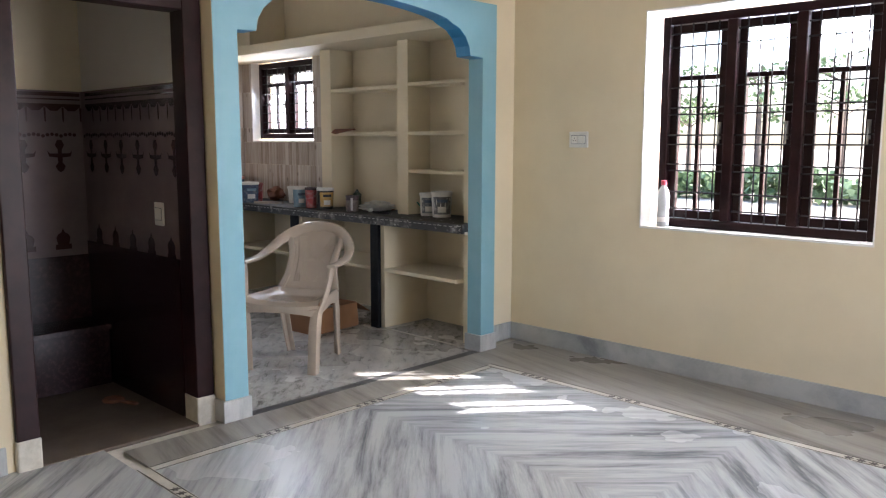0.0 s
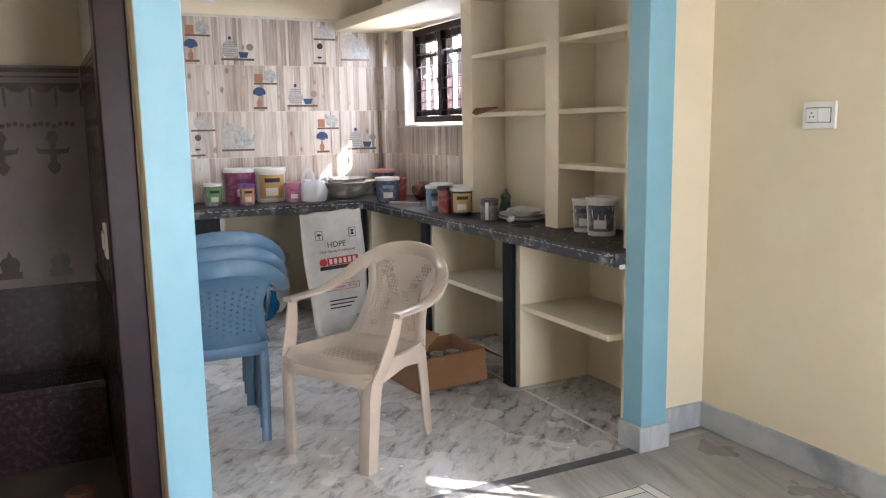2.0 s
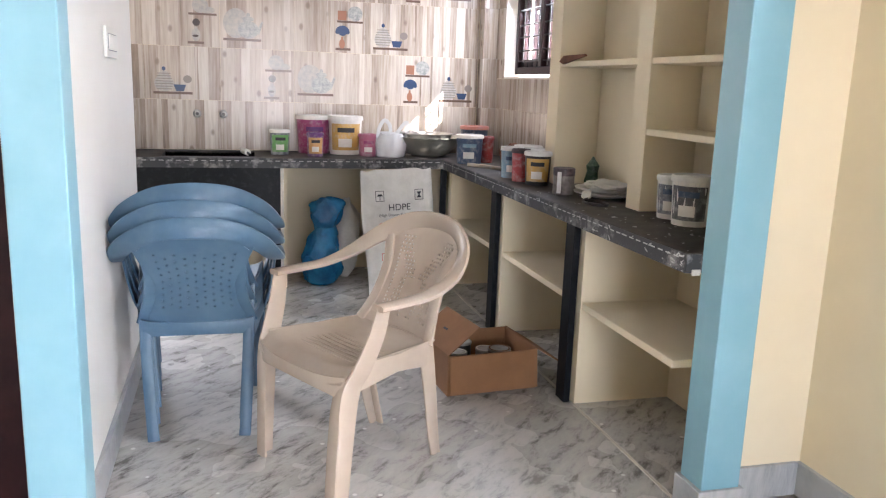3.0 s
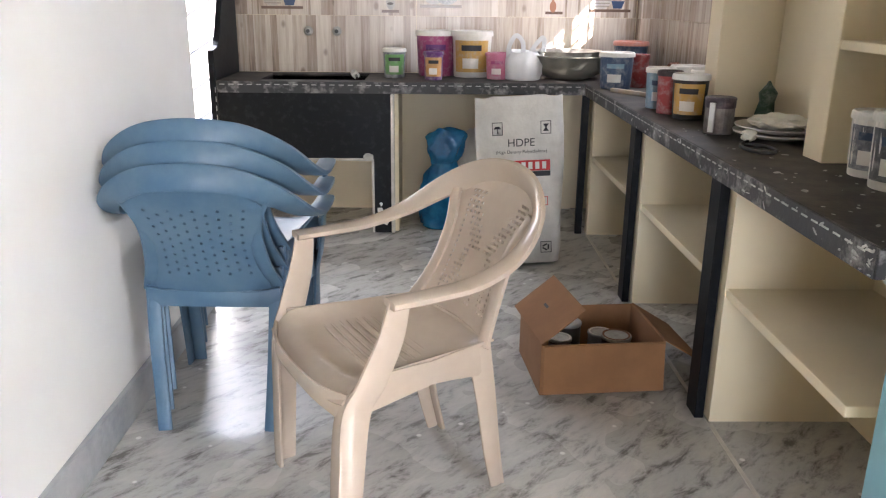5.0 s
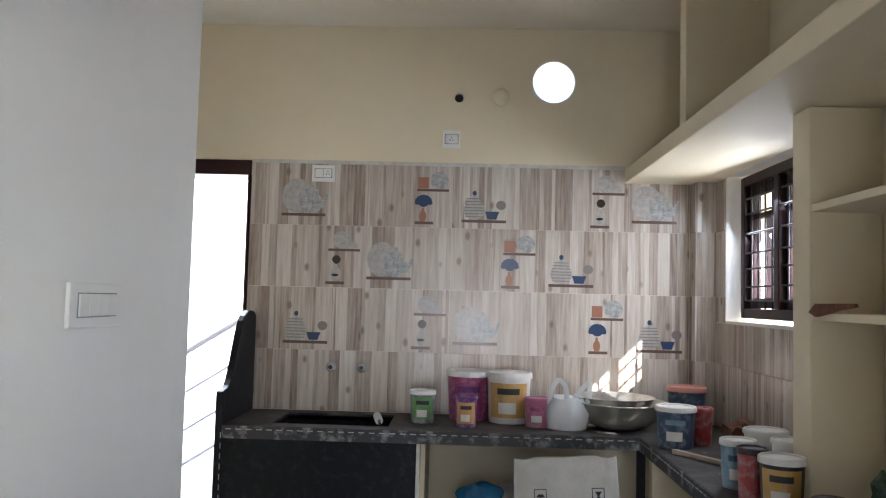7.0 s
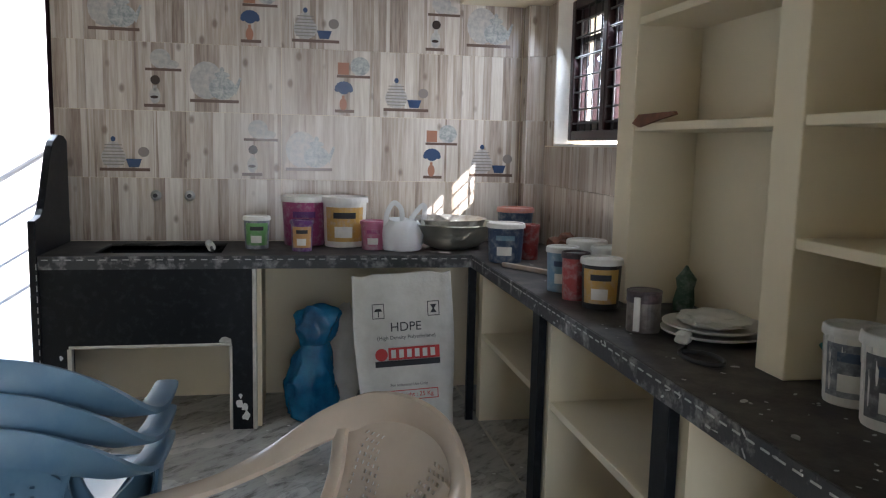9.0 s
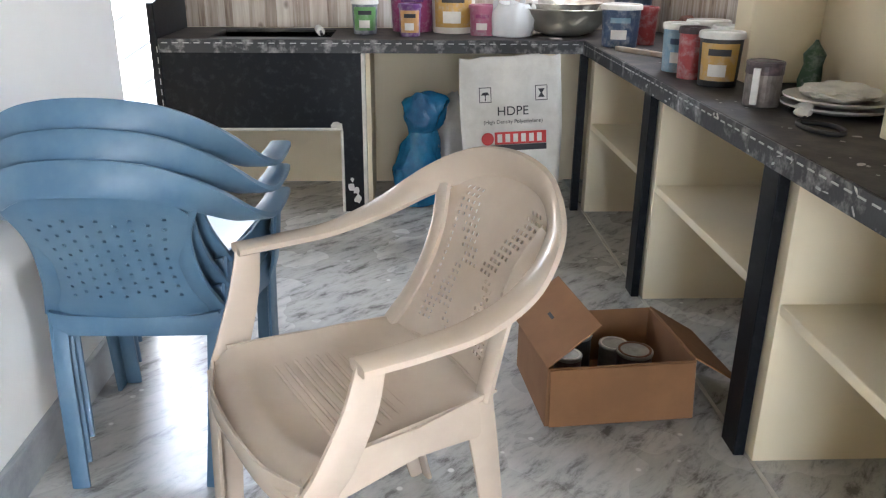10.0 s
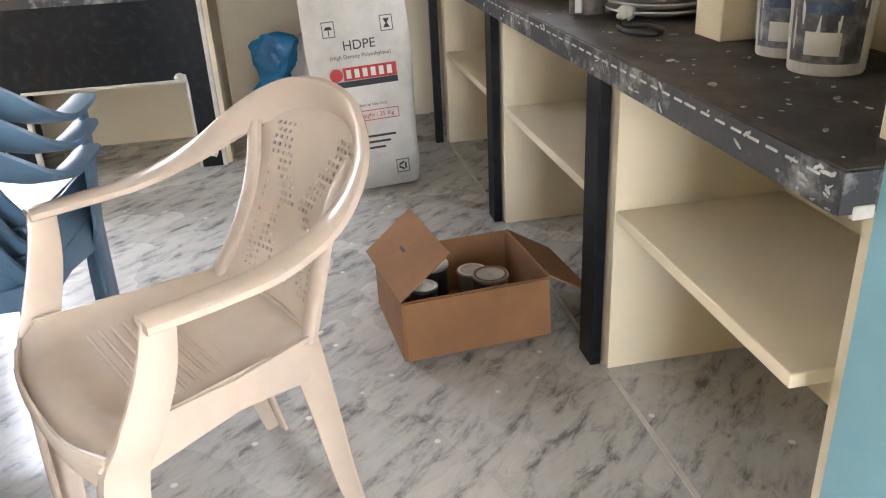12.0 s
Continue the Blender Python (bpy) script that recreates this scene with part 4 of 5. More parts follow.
    add_sweep(bm, spline([(0.2, 0.185, 0.42), (0.0, 0.2, 0.425), (-0.2, 0.185, 0.42)], 4), lambda i, n: Vector((0, 0, 1)), lambda i, n: (0.03, 0.005))
    part("apron", bm, mat, ch, smooth=True)
    if style == "ribbed":
        bm = bmesh.new()
        for k in range(11):
            y = -0.13 + k * 0.024
            add_sweep(bm, spline([(-0.16, y, 0.4305), (0, y, 0.4275), (0.16, y, 0.4305)], 4), lambda i, n: Vector((0, 1, 0)), lambda i, n: (0.004, 0.0028))
        part("seat_rib", bm, mat, seat, smooth=True)
    # pierced back panel
    bm = bmesh.new()
    nu, nv = 44, 56
    grid = []
    for j in range(nv + 1):
        v = j / nv
        z = 0.435 + (top - 0.45) * v
        wide = 0.158 + 0.035 * abs(v - 0.45) + (0.09 * max(0, v - 0.55) if v < 0.8 else 0.09 * 0.25 - 0.42 * (v - 0.8)) + 0.03 * max(0, 0.2 - v)
        row = []
        for i in range(nu + 1):
            u = 2 * i / nu - 1
            row.append(bm.verts.new((u * wide, 0.185 + 0.195 * v - 0.012 * math.sin(math.pi * v) + 0.022 * (1 - u * u) - 0.012, z)))
        grid.append(row)

    def pierced(i, j):
        u, v = abs(2 * (i + 0.5) / nu - 1), (j + 0.5) / nv
        if style == "ribbed":
            if u > 0.8 or v < 0.12 or v > 0.9:
                return False
            spot = i % 2 == 0 and j % 2 == 0
            wedge = abs(u - (v - 0.46) * 1.35 - 0.12) < 0.16 and 0.5 < v < 0.88
            low = abs(u - (0.7 - v * 0.7)) < 0.1 and 0.12 < v < 0.5 or abs(u - v * 1.1) < 0.08 and v < 0.4
            rim = 0.68 < u < 0.78
            return spot and (wedge or low or rim)
        return u < 0.84 and 0.18 < v < 0.78 and i % 4 == 1 and (j + (i // 4) % 2 * 2) % 4 == 1
    for j in range(nv):
        for i in range(nu):
            if not pierced(i, j):
                bm.faces.new((grid[j][i], grid[j][i + 1], grid[j + 1][i + 1], grid[j + 1][i]))
    thicken(bm, 0.005)
    part("backrest", bm, mat, ch, smooth=True)
    return ch


plastic_chair(pose(-3.782, 3.316, 0, 0, 0, 29.0), BEIGE, "ribbed", "glossy beige moulded plastic armchair standing alone", "")
first = plastic_chair(pose(-4.28, 2.765, 0, 0, 0, -91), CHAIR_BLUE, "dotted", "dull blue moulded plastic armchair in a stack", "stacked blue chairs")
second = copy_thing(first, pose(-4.31, 2.765, 0.056, 0, 0, -90.5))
copy_thing(first, pose(-4.34, 2.767, 0.112, 0, 0, -90))

for k, (x, tilt) in enumerate(((-0.05, 8), (-0.02, -6), (0.012, 4), (0.045, -3), (0.06, 10))):
    part("pen_marking", box(-0.005, 0.005, 0.0, 0.004, -0.014, 0.014, m=pose(x, 0.372, 0.79, -20, tilt, 0)), INK, second, "dark handwritten marking")


def cardboard_box():
    b = thing("cardboard_box", pose(-4.262, 3.80, 0, 0, 0, 5), "open brown cardboard box with folded-out flaps", "box")
    L, D, Hh, t = 0.435, 0.36, 0.185, 0.005
    # long wall leans a little
    part("base", box(-D, 0, 0, L, 0, t), CARD, b)
    soft(part("front_wall", box(-t, 0, 0, L, t, Hh), CARD, b), 0.001)
    soft(part("back_wall", box(-D, -D + t, 0, L, t, Hh), CARD, b), 0.001)
    soft(part("end_wall", box(-D + t, -t, 0, t, t, Hh), CARD, b), 0.001)
    soft(part("end_wall", box(-D + t, -t, L - t, L, t, Hh), CARD, b), 0.001)
    soft(part("flap", box(-D, 0, 0, 0.19, -t / 2, t / 2, m=pose(0, 0.0, Hh + 0.003, 38, 0, 4)), CARD, b), 0.001)
    soft(part("flap", box(-D, -0.01, 0, 0.18, -t / 2, t / 2, m=pose(0, L, Hh + 0.002, -32, 0, 0)), CARD, b), 0.001)
    soft(part("flap", box(0, 0.17, 0.005, L - 0.005, -t / 2, t / 2, m=pose(0.006, 0, Hh - 0.002, 0, 83, 0)), CARD, b), 0.001)
    part("mark", box(-0.22, -0.18, 0.09, 0.1, t / 2, t / 2 + 0.001, m=pose(0, 0.0, Hh + 0.003, 38, 0, 4)), INK, b)


cardboard_box()


def can(name, x, y, z, r, h, body, lid, label, category="paint can", tilt=(0, 0), rim=STEEL):
    c = thing(name, pose(x, y, z, tilt[0], tilt[1], 0), label, category)
    part("body", lathe([(r * 0.96, 0), (r, 0.004), (r, h - 0.006), (r * 1.03, h - 0.004), (r * 1.03, h)]), body, c, smooth=False)
    part("rim", lathe([(r * 1.04, h - 0.008), (r * 1.06, h - 0.004), (r * 1.04, h + 0.002)], m=None), rim, c)
    part("lid", lathe([(r * 0.95, h), (r * 0.95, h + 0.004), (r * 0.82, h + 0.003), (r * 0.8, h - 0.001)]), lid, c)
    return c


DARK_CAN = material("dark_printed_can", (0.05, 0.035, 0.04), 0.4, second=(0.15, 0.1, 0.1), scale=25, mix=0.6)
can("paint_can", -4.42, 4.09, 0.006, 0.052, 0.15, DARK_CAN, RUST, "dark rusty paint can inside the cardboard box")
can("paint_can", -4.52, 3.93, 0.006, 0.05, 0.16, PLASTIC_D, STEEL, "black paint can inside the cardboard box")
can("paint_can", -4.40, 3.885, 0.006, 0.04, 0.15, DARK_CAN, LID, "black bottle-like can inside the cardboard box")
can("paint_can", -4.54, 4.06, 0.006, 0.045, 0.11, STEEL, LID, "pale tin inside the cardboard box")


def tub(x, y, r, h, body, label, z=CT + 0.001, band=None, stain=None, name="paint_tub", lid=LID, tilt=(0, 0, 0), face=None):
    """A plastic tub with a snap lid and a printed wrap."""
    t = thing(name, pose(x, y, z, *tilt), label, "paint tub", "paint tubs on the worktop")
    part("body", lathe([(r * 0.86, 0), (r * 0.88, 0.004), (r * 0.97, h * 0.86), (r * 0.97, h * 0.9)]), body, t)
    lo, hi = h * 0.9, h
    l = part("lid", lathe([(r * 0.97, lo - 0.004), (r * 1.05, lo - 0.004), (r * 1.05, lo + 0.006), (r * 1.03, hi - 0.003), (r * 0.98, hi), (r * 0.92, hi - 0.002), (r * 0.9, hi - 0.007)]), lid, t, "white snap lid")
    if band:
        # printed label wrapped over the side that faces the room
        a0 = math.atan2(3.45 - y, -2.4 - x) if face is None else face
        def wrap(nm, z0, z1, a, b, mat, off):
            bm = bmesh.new()
            vs = []
            for k in range(9):
                an = a0 + a + (b - a) * k / 8
                rr0, rr1 = r * (0.88 + 0.09 * z0 / (h * 0.86)) + off, r * (0.88 + 0.09 * z1 / (h * 0.86)) + off
                vs.append((bm.verts.new((rr0 * math.cos(an), rr0 * math.sin(an), z0)), bm.verts.new((rr1 * math.cos(an), rr1 * math.sin(an), z1))))
            for p, q in zip(vs, vs[1:]):
                bm.faces.new((p[0], q[0], q[1], p[1]))
            thicken(bm, 0.0008)
            part(nm, bm, mat, t)
        wrap("label_print", h * 0.12, h * 0.8, -1.0, 0.95, band, 0.002)
        wrap("label_bar", h * 0.58, h * 0.7, -0.55, 0.5, INK if stain is None else stain, 0.0035)
        wrap("label_bar", h * 0.2, h * 0.42, -0.5, 0.35, LID, 0.0035)
    return t


MAGENTA = paint("magenta_print", (0.3, 0.05, 0.15))
YELLOW = paint("yellow_print", (0.5, 0.3, 0.08))
ORANGE = paint("orange_print", (0.5, 0.27, 0.1))
PINK = paint("pink_print", (0.4, 0.12, 0.2))
GREEN = paint("green_print", (0.13, 0.3, 0.1))
PURPLE = paint("purple_print", (0.12, 0.03, 0.16))
NAVY = paint("navy_print", (0.05, 0.08, 0.14))
REDT = paint("red_plastic", (0.33, 0.05, 0.05))
CYAN = paint("pale_blue_print", (0.17, 0.28, 0.36))
tub(-6.50, 3.21, 0.066, 0.165, GREY_LABEL, "white tub with green and grey print", band=GREEN)
tub(-6.66, 3.45, 0.118, 0.26, MAGENTA, "large magenta paint tub with white lid", band=MAGENTA, stain=PURPLE)
tub(-6.40, 3.435, 0.056, 0.155, PURPLE, "small orange and purple paint tub", band=ORANGE, lid=PURPLE)
tub(-6.60, 3.66, 0.118, 0.262, LID, "large yellow paint tub with white lid", band=YELLOW)
tub(-6.46, 3.80, 0.068, 0.148, PINK, "small pink paint tub", band=PINK, stain=MAGENTA, lid=PINK)
tub(-6.62, 4.60, 0.10, 0.21, NAVY, "dark tub with bright red and white lid", lid=paint("red_white_lid", (0.6, 0.25, 0.2)))
tub(-6.00, 4.38, 0.088, 0.185, NAVY, "navy printed paint tub with whitish lid", band=NAVY, stain=CYAN)
tub(-6.08, 4.52, 0.05, 0.17, REDT, "red plastic tub with a red lid", lid=REDT)
tub(-5.24, 4.40, 0.062, 0.17, CYAN, "pale blue printed paint tub", band=CYAN, stain=NAVY)
tub(-5.07, 4.39, 0.05, 0.172, REDT, "red tin with dark lid", lid=DARK_CAN)
tub(-4.925, 4.43, 0.07, 0.172, PLASTIC_D, "white and yellow paint tub with black side", band=YELLOW)
tub(-5.62, 4.64, 0.085, 0.15, LID, "white tub of dried paint")
tub(-5.42, 4.67, 0.08, 0.145, LID, "white tub lid stained with paint")
tub(-5.36, 4.52, 0.07, 0.1, LID, "low white paint tub")


def drip_tub(x, y, r, h, label, body):
    t = tub(x, y, r, h, LID, label, lid=PAINT_DRIP, band=body, stain=NAVY)
    rnd = random.Random(int(x * -1000))
    for k in range(22):
        a = rnd.uniform(0, 2 * math.pi)
        z0 = h * rnd.uniform(0.15, 0.65)
        w = rnd.uniform(0.05, 0.12)
        bm = bmesh.new()
        vs = []
        for q in range(4):
            an = a + w * (q / 3 - 0.5)
            lo = z0 + (0.02 if q in (0, 3) else 0)
            r0, r1 = r * (0.88 + 0.09 * lo / (h * 0.86)) + 0.002, r * 0.985
            vs.append((bm.verts.new((r0 * math.cos(an), r0 * math.sin(an), lo)), bm.verts.new((r1 * math.cos(an), r1 * math.sin(an), h * 0.89))))
        for p, q in zip(vs, vs[1:]):
            bm.faces.new((p[0], q[0], q[1], p[1]))
        thicken(bm, 0.002)
        part("paint_run", bm, PAINT_DRIP, t)


drip_tub(-3.88, 4.60, 0.067, 0.172, "grey printed paint tub with white drips", GREY_LABEL)
drip_tub(-3.725, 4.585, 0.078, 0.19, "paint-splashed whitish tub with runs of white paint", paint("dirty_grey_tub", (0.09, 0.09, 0.1)))

TIN = material("stained_tin", (0.24, 0.21, 0.19), 0.4, metal=0.6, second=(0.12, 0.1, 0.09), scale=18, rough2=0.55)
sc = can("steel_canister", -4.57, 4.425, CT + 0.001, 0.05, 0.122, TIN, DARK_CAN, "dull steel canister with paint stains", "canister", rim=DARK_CAN)
part("collar", lathe([(0.0515, 0.09), (0.052, 0.092), (0.052, 0.112), (0.0515, 0.114)]), DARK_CAN, sc, "dark painted collar")
part("paint_run", box(0.058, 0.066, -0.012, 0.006, 0.01, 0.11, m=pose(0, 0, 0, 0, 0, -40)), PAINT_DRIP, sc)

plates = thing("plate_stack", pose(-4.47, 4.60, CT + 0.001), "stack of stained white plates with a crumpled cloth", "plates")
part("plate", lathe([(0.07, 0), (0.1, 0.006), (0.15, 0.02), (0.152, 0.026), (0.1, 0.014), (0.05, 0.01)], 36), LID, plates)
part("plate", lathe([(0.07, 0.02), (0.1, 0.026), (0.146, 0.04), (0.148, 0.045), (0.1, 0.034), (0.05, 0.03)], 36), LID, plates)
bm = bmesh.new()
bmesh.ops.create_icosphere(bm, subdivisions=4, radius=1)
for v in bm.verts:
    k = 1 + 0.25 * noise.noise(v.co * 2.2) + 0.12 * noise.noise(v.co * 6)
    v.co = Vector((v.co.x * 0.105 * k, v.co.y * 0.095 * k, 0.055 + v.co.z * 0.026 * k))
part("cloth", bm, BRUSH_WHITE, plates, "crumpled off-white cloth", smooth=True)


def blob(name, x, y, z, sx, sy, sz, mat, label, cat, seed=0, rough=0.3):
    bm = bmesh.new()
    bmesh.ops.create_icosphere(bm, subdivisions=3, radius=1)
    for v in bm.verts:
        k = 1 + rough * noise.noise(v.co * 1.8 + Vector((seed, 0, 0))) + rough * 0.5 * noise.noise(v.co * 5 + Vector((0, seed, 0)))
        v.co = Vector((v.co.x * sx * k, v.co.y * sy * k, max(0, sz + v.co.z * sz * k)))
    o = part(name, bm, mat, smooth=True)
    o.matrix_world = pose(x, y, z)
    return tagged(o, label, cat)


blob("cotton_wad", -4.40, 4.47, CT + 0.001, 0.022, 0.025, 0.02, BRUSH_WHITE, "small wad of white cotton on the worktop", "wad", 3)
blob("crumpled_paper", -6.0, 4.67, CT + 0.001, 0.085, 0.07, 0.065, RUST, "crumpled dark brown paper on the worktop", "paper", 5, 0.5)
o = part("green_pouch", lathe([(0.03, 0), (0.034, 0.03), (0.026, 0.08), (0.034, 0.11), (0.012, 0.14), (0.004, 0.155)], 10, wobble=0.35), paint("dark_green_pouch", (0.05, 0.10, 0.06)), smooth=True)
o.matrix_world = pose(-4.84, 4.70, CT + 0.001)
tagged(o, "dark green crumpled pouch leaning by the shelf", "pouch")
dk = part("rusty_scraper", add_poly(bmesh.new(), [(0, 0), (0.19, 0.0), (0.24, 0.012), (0.235, 0.03), (0.06, 0.034), (0, 0.026)], "z", 0, 0.012), RUST)
dk.matrix_world = pose(-4.66, 4.735, CT + 0.001, 0, 0, -4)
tagged(soft(dk, 0.002), "flat dark rusty scraper behind the plates", "scraper")
strap = part("strap", add_sweep(bmesh.new(), spline([(-0.07, -0.02, 0.006), (-0.03, 0.035, 0.006), (0.05, 0.035, 0.007), (0.08, 0.0, 0.006), (0.03, -0.04, 0.006), (-0.05, -0.04, 0.007), (-0.09, 0.0, 0.012)], 6), lambda i, n: Vector((0, 0, 1)), lambda i, n: (0.006, 0.004)), PLASTIC_D, smooth=True)
strap.matrix_world = pose(-4.24, 4.44, CT + 0.001)
tagged(strap, "coiled black strap on the worktop", "strap")
tl = thing("teal_scoop", pose(-3.985, 4.66, CT + 0.001), "small dark teal plastic scoop", "scoop")
part("cup", lathe([(0.016, 0), (0.028, 0.012), (0.03, 0.05), (0.024, 0.055)], 14), TEAL, tl)
part("handle", add_rod(bmesh.new(), (0, -0.02, 0.045), (-0.05, -0.03, 0.09), 0.006), TEAL, tl)
br = thing("paint_roller", pose(-6.45, 2.985, CT + 0.022, 0, 0, 100), "dirty white paint roller lying by the sink", "roller")
part("sleeve", add_rod(bmesh.new(), (0, 0.07, 0), (0, -0.09, 0), 0.02, 12), BRUSH_WHITE, br)
part("handle", add_rod(bmesh.new(), (0, -0.09, 0), (0, -0.15, -0.008), 0.008, 8), PLASTIC_D, br)
of = part("plank_offcut", box(-0.14, 0.14, -0.012, 0.012, 0, 0.02), paint("pale_wood", (0.42, 0.33, 0.25), 0.7))
of.matrix_world = pose(-5.72, 4.40, CT + 0.001, 0, 0, 30)
tagged(soft(of, 0.003), "short pale wooden stick on the worktop", "stick")

# metal bowls, one in the other
bw = thing("metal_bowl", pose(-6.50, 4.22, CT + 0.001), "wide dull aluminium bowl on the worktop", "bowl")
part("shell", lathe([(0.09, 0), (0.15, 0.02), (0.21, 0.075), (0.238, 0.13), (0.252, 0.134), (0.252, 0.138), (0.234, 0.136), (0.2, 0.08), (0.14, 0.03), (0.05, 0.012)], 40), GREENISH, bw, smooth=True)
bw2 = thing("metal_pan", pose(-6.52, 4.20, CT + 0.06), "shallow rusty pan inside the bowl", "pan")
part("pan_shell", lathe([(0.10, 0.0), (0.17, 0.03), (0.2, 0.095), (0.208, 0.1), (0.19, 0.09), (0.1, 0.02)], 36), STEEL, bw2, smooth=True)

# carrier bag with two handles
cb = thing("carrier_bag", pose(-6.40, 3.945, CT + 0.001), "translucent white polythene carrier bag", "bag")
bm = lathe([(0.07, 0), (0.085, 0.008), (0.09, 0.04), (0.088, 0.08), (0.082, 0.115), (0.07, 0.145), (0.06, 0.16), (0.04, 0.15)], 48)
for v in bm.verts:
    k = 1 + 0.16 * (1 - 2 * abs(noise.noise(v.co * 16))) + 0.1 * noise.noise(v.co * 40)
    v.co = Vector((v.co.x * k * 0.75, v.co.y * k * 1.1, v.co.z * (1 + 0.12 * noise.noise(v.co * 14))))
part("bag_body", bm, CLEAR, cb, smooth=True)
for mid, loop in (((0, -0.045, 0.15), [(0, -0.09, 0.12), (0.01, -0.085, 0.19), (0.012, -0.05, 0.245), (0.01, -0.012, 0.21), (0, -0.005, 0.14)]),
                  ((0, 0.07, 0.13), [(0, 0.025, 0.12), (0.012, 0.05, 0.18), (0.015, 0.1, 0.235), (0.012, 0.108, 0.18), (0, 0.088, 0.1)])):
    line = spline(loop, 6)
    part("bag_handle", add_sweep(bmesh.new(), line, lambda i, n: line[i] - Vector(mid), lambda i, n: (0.013, 0.002)), CLEAR, cb, smooth=True)


def sack():
    s = thing("granule_sack", pose(-5.72, 3.90, 0.006, 3.0, -4.0, 0), "white woven plastic granule sack, printed, standing upright", "sack")
    W, D, Hh = 0.43, 0.16, 0.84
    bm = bmesh.new()
    nu, nv = 40, 46
    rows = []
    for j in range(nv + 1):
        v = j / nv
        ring = []
        for i in range(nu):
            a = 2 * math.pi * i / nu
            ca, sa = math.cos(a), math.sin(a)
            thick = D * 0.5 * (1 - 0.82 * max(0, (v - 0.45) / 0.55) ** 1.3) * (0.75 + 0.25 * min(1, v * 8))
            w = W * 0.5 * (0.93 + 0.1 * v - 0.03 * math.sin(v * 7)) * (0.94 + 0.06 * min(1, v * 10))
            x = thick * math.copysign(abs(ca) ** 0.7, ca)
            y = w * math.copysign(abs(sa) ** 0.45, sa)
            ruck = 0.008 * noise.noise((y * 9, v * 5, 3 + ca)) + 0.011 * v * noise.noise((y * 22, v * 3, 7))
            z = Hh * v + (0.018 * noise.noise((y * 14, 2, 0)) if j == nv else 0)
            ring.append(bm.verts.new((x + ruck, y, z)))
        rows.append(ring)
    for a, b in zip(rows, rows[1:]):
        for i in range(nu):
            bm.faces.new((a[i], a[(i + 1) % nu], b[(i + 1) % nu], b[i]))
    bm.faces.new(rows[0][::-1])
    part("sack_body", bm, SACK, s, smooth=True)

    def front(y, z):
        v = z / Hh
        th = D * 0.5 * (1 - 0.82 * max(0, (v - 0.45) / 0.55) ** 1.3) + 0.011
        return pose(th, y, z, 90, 0, 90)

    def bar(y0, y1, z0, z1, mat, off=0.0, nm="print_bar"):
        m = front(0, (z0 + z1) / 2)
        m = Matrix.Translation((off, (y0 + y1) / 2, 0)) @ m
        part(nm, box(-(y1 - y0) / 2, (y1 - y0) / 2, -(z1 - z0) / 2, (z1 - z0) / 2, -0.003, 0.0, m=m), mat, s)
    words("HDPE", 0.055, INK, s, front(0, 0.615))
    words("(High Density Polyethylene)", 0.0225, INK, s, front(0, 0.572))
    bar(-0.14, 0.14, 0.45, 0.475, INK)
    bar(-0.082, 0.14, 0.477, 0.53, RED)
    for k in range(6):
        bar(-0.07 + k * 0.034, -0.07 + k * 0.034 + 0.02, 0.486, 0.521, LID, 0.0012)
    disc = lathe([(0.027, 0), (0.027, 0.002)], 20, m=front(-0.112, 0.503))
    part("print_disc", disc, RED, s)
    words("For Industrial Use Only", 0.017, INK, s, front(0.0, 0.37))
    words("Net Weight : 25 Kg", 0.026, RED, s, front(0, 0.325))
    for z0, z1 in ((0.303, 0.306), (0.344, 0.347)):
        bar(-0.125, 0.125, z0, z1, RED)
    for y in (-0.125, 0.122):
        bar(y, y + 0.003, 0.303, 0.347, RED)
    for z in (0.23, 0.205, 0.18):
        bar(-0.1, 0.1 - (0.23 - z), z, z + 0.009, INK)
    for y in (-0.115, 0.125):
        bar(y - 0.026, y + 0.026, 0.715, 0.718, INK)
        bar(y - 0.026, y + 0.026, 0.655, 0.658, INK)
        bar(y - 0.026, y - 0.023, 0.658, 0.715, INK)
        bar(y + 0.023, y + 0.026, 0.658, 0.715, INK)
    m = front(-0.115, 0.68)
    part("umbrella_sign", add_poly(bmesh.new(), [(-0.018, 0.006), (-0.01, 0.018), (0.01, 0.018), (0.018, 0.006), (0.002, 0.006), (0.002, -0.018), (-0.002, -0.018), (-0.002, 0.006)], "z", -0.001, 0.002), INK, s).matrix_basis = m
    m = front(0.125, 0.686)
    part("hook_sign", add_poly(bmesh.new(), [(-0.014, 0.018), (0.014, 0.018), (0.003, 0.0), (0.014, -0.018), (-0.014, -0.018), (-0.003, 0.0)], "z", -0.001, 0.002), INK, s).matrix_basis = m
    bar(0.085, 0.14, 0.06, 0.063, INK)
    bar(0.085, 0.14, 0.115, 0.118, INK)
    bar(0.085, 0.088, 0.063, 0.115, INK)
    bar(0.137, 0.14, 0.063, 0.115, INK)
    m = front(0.112, 0.089)
    ring = bmesh.new()
    for k in range(3):
        a = k * 2 * math.pi / 3 + 0.5
        add_box(ring, -0.013, 0.013, 0.008, 0.015, -0.001, 0.002, m=pose(0, 0, 0, 0, 0, math.degrees(a)))
    part("recycling_sign", ring, INK, s).matrix_basis = m


sack()

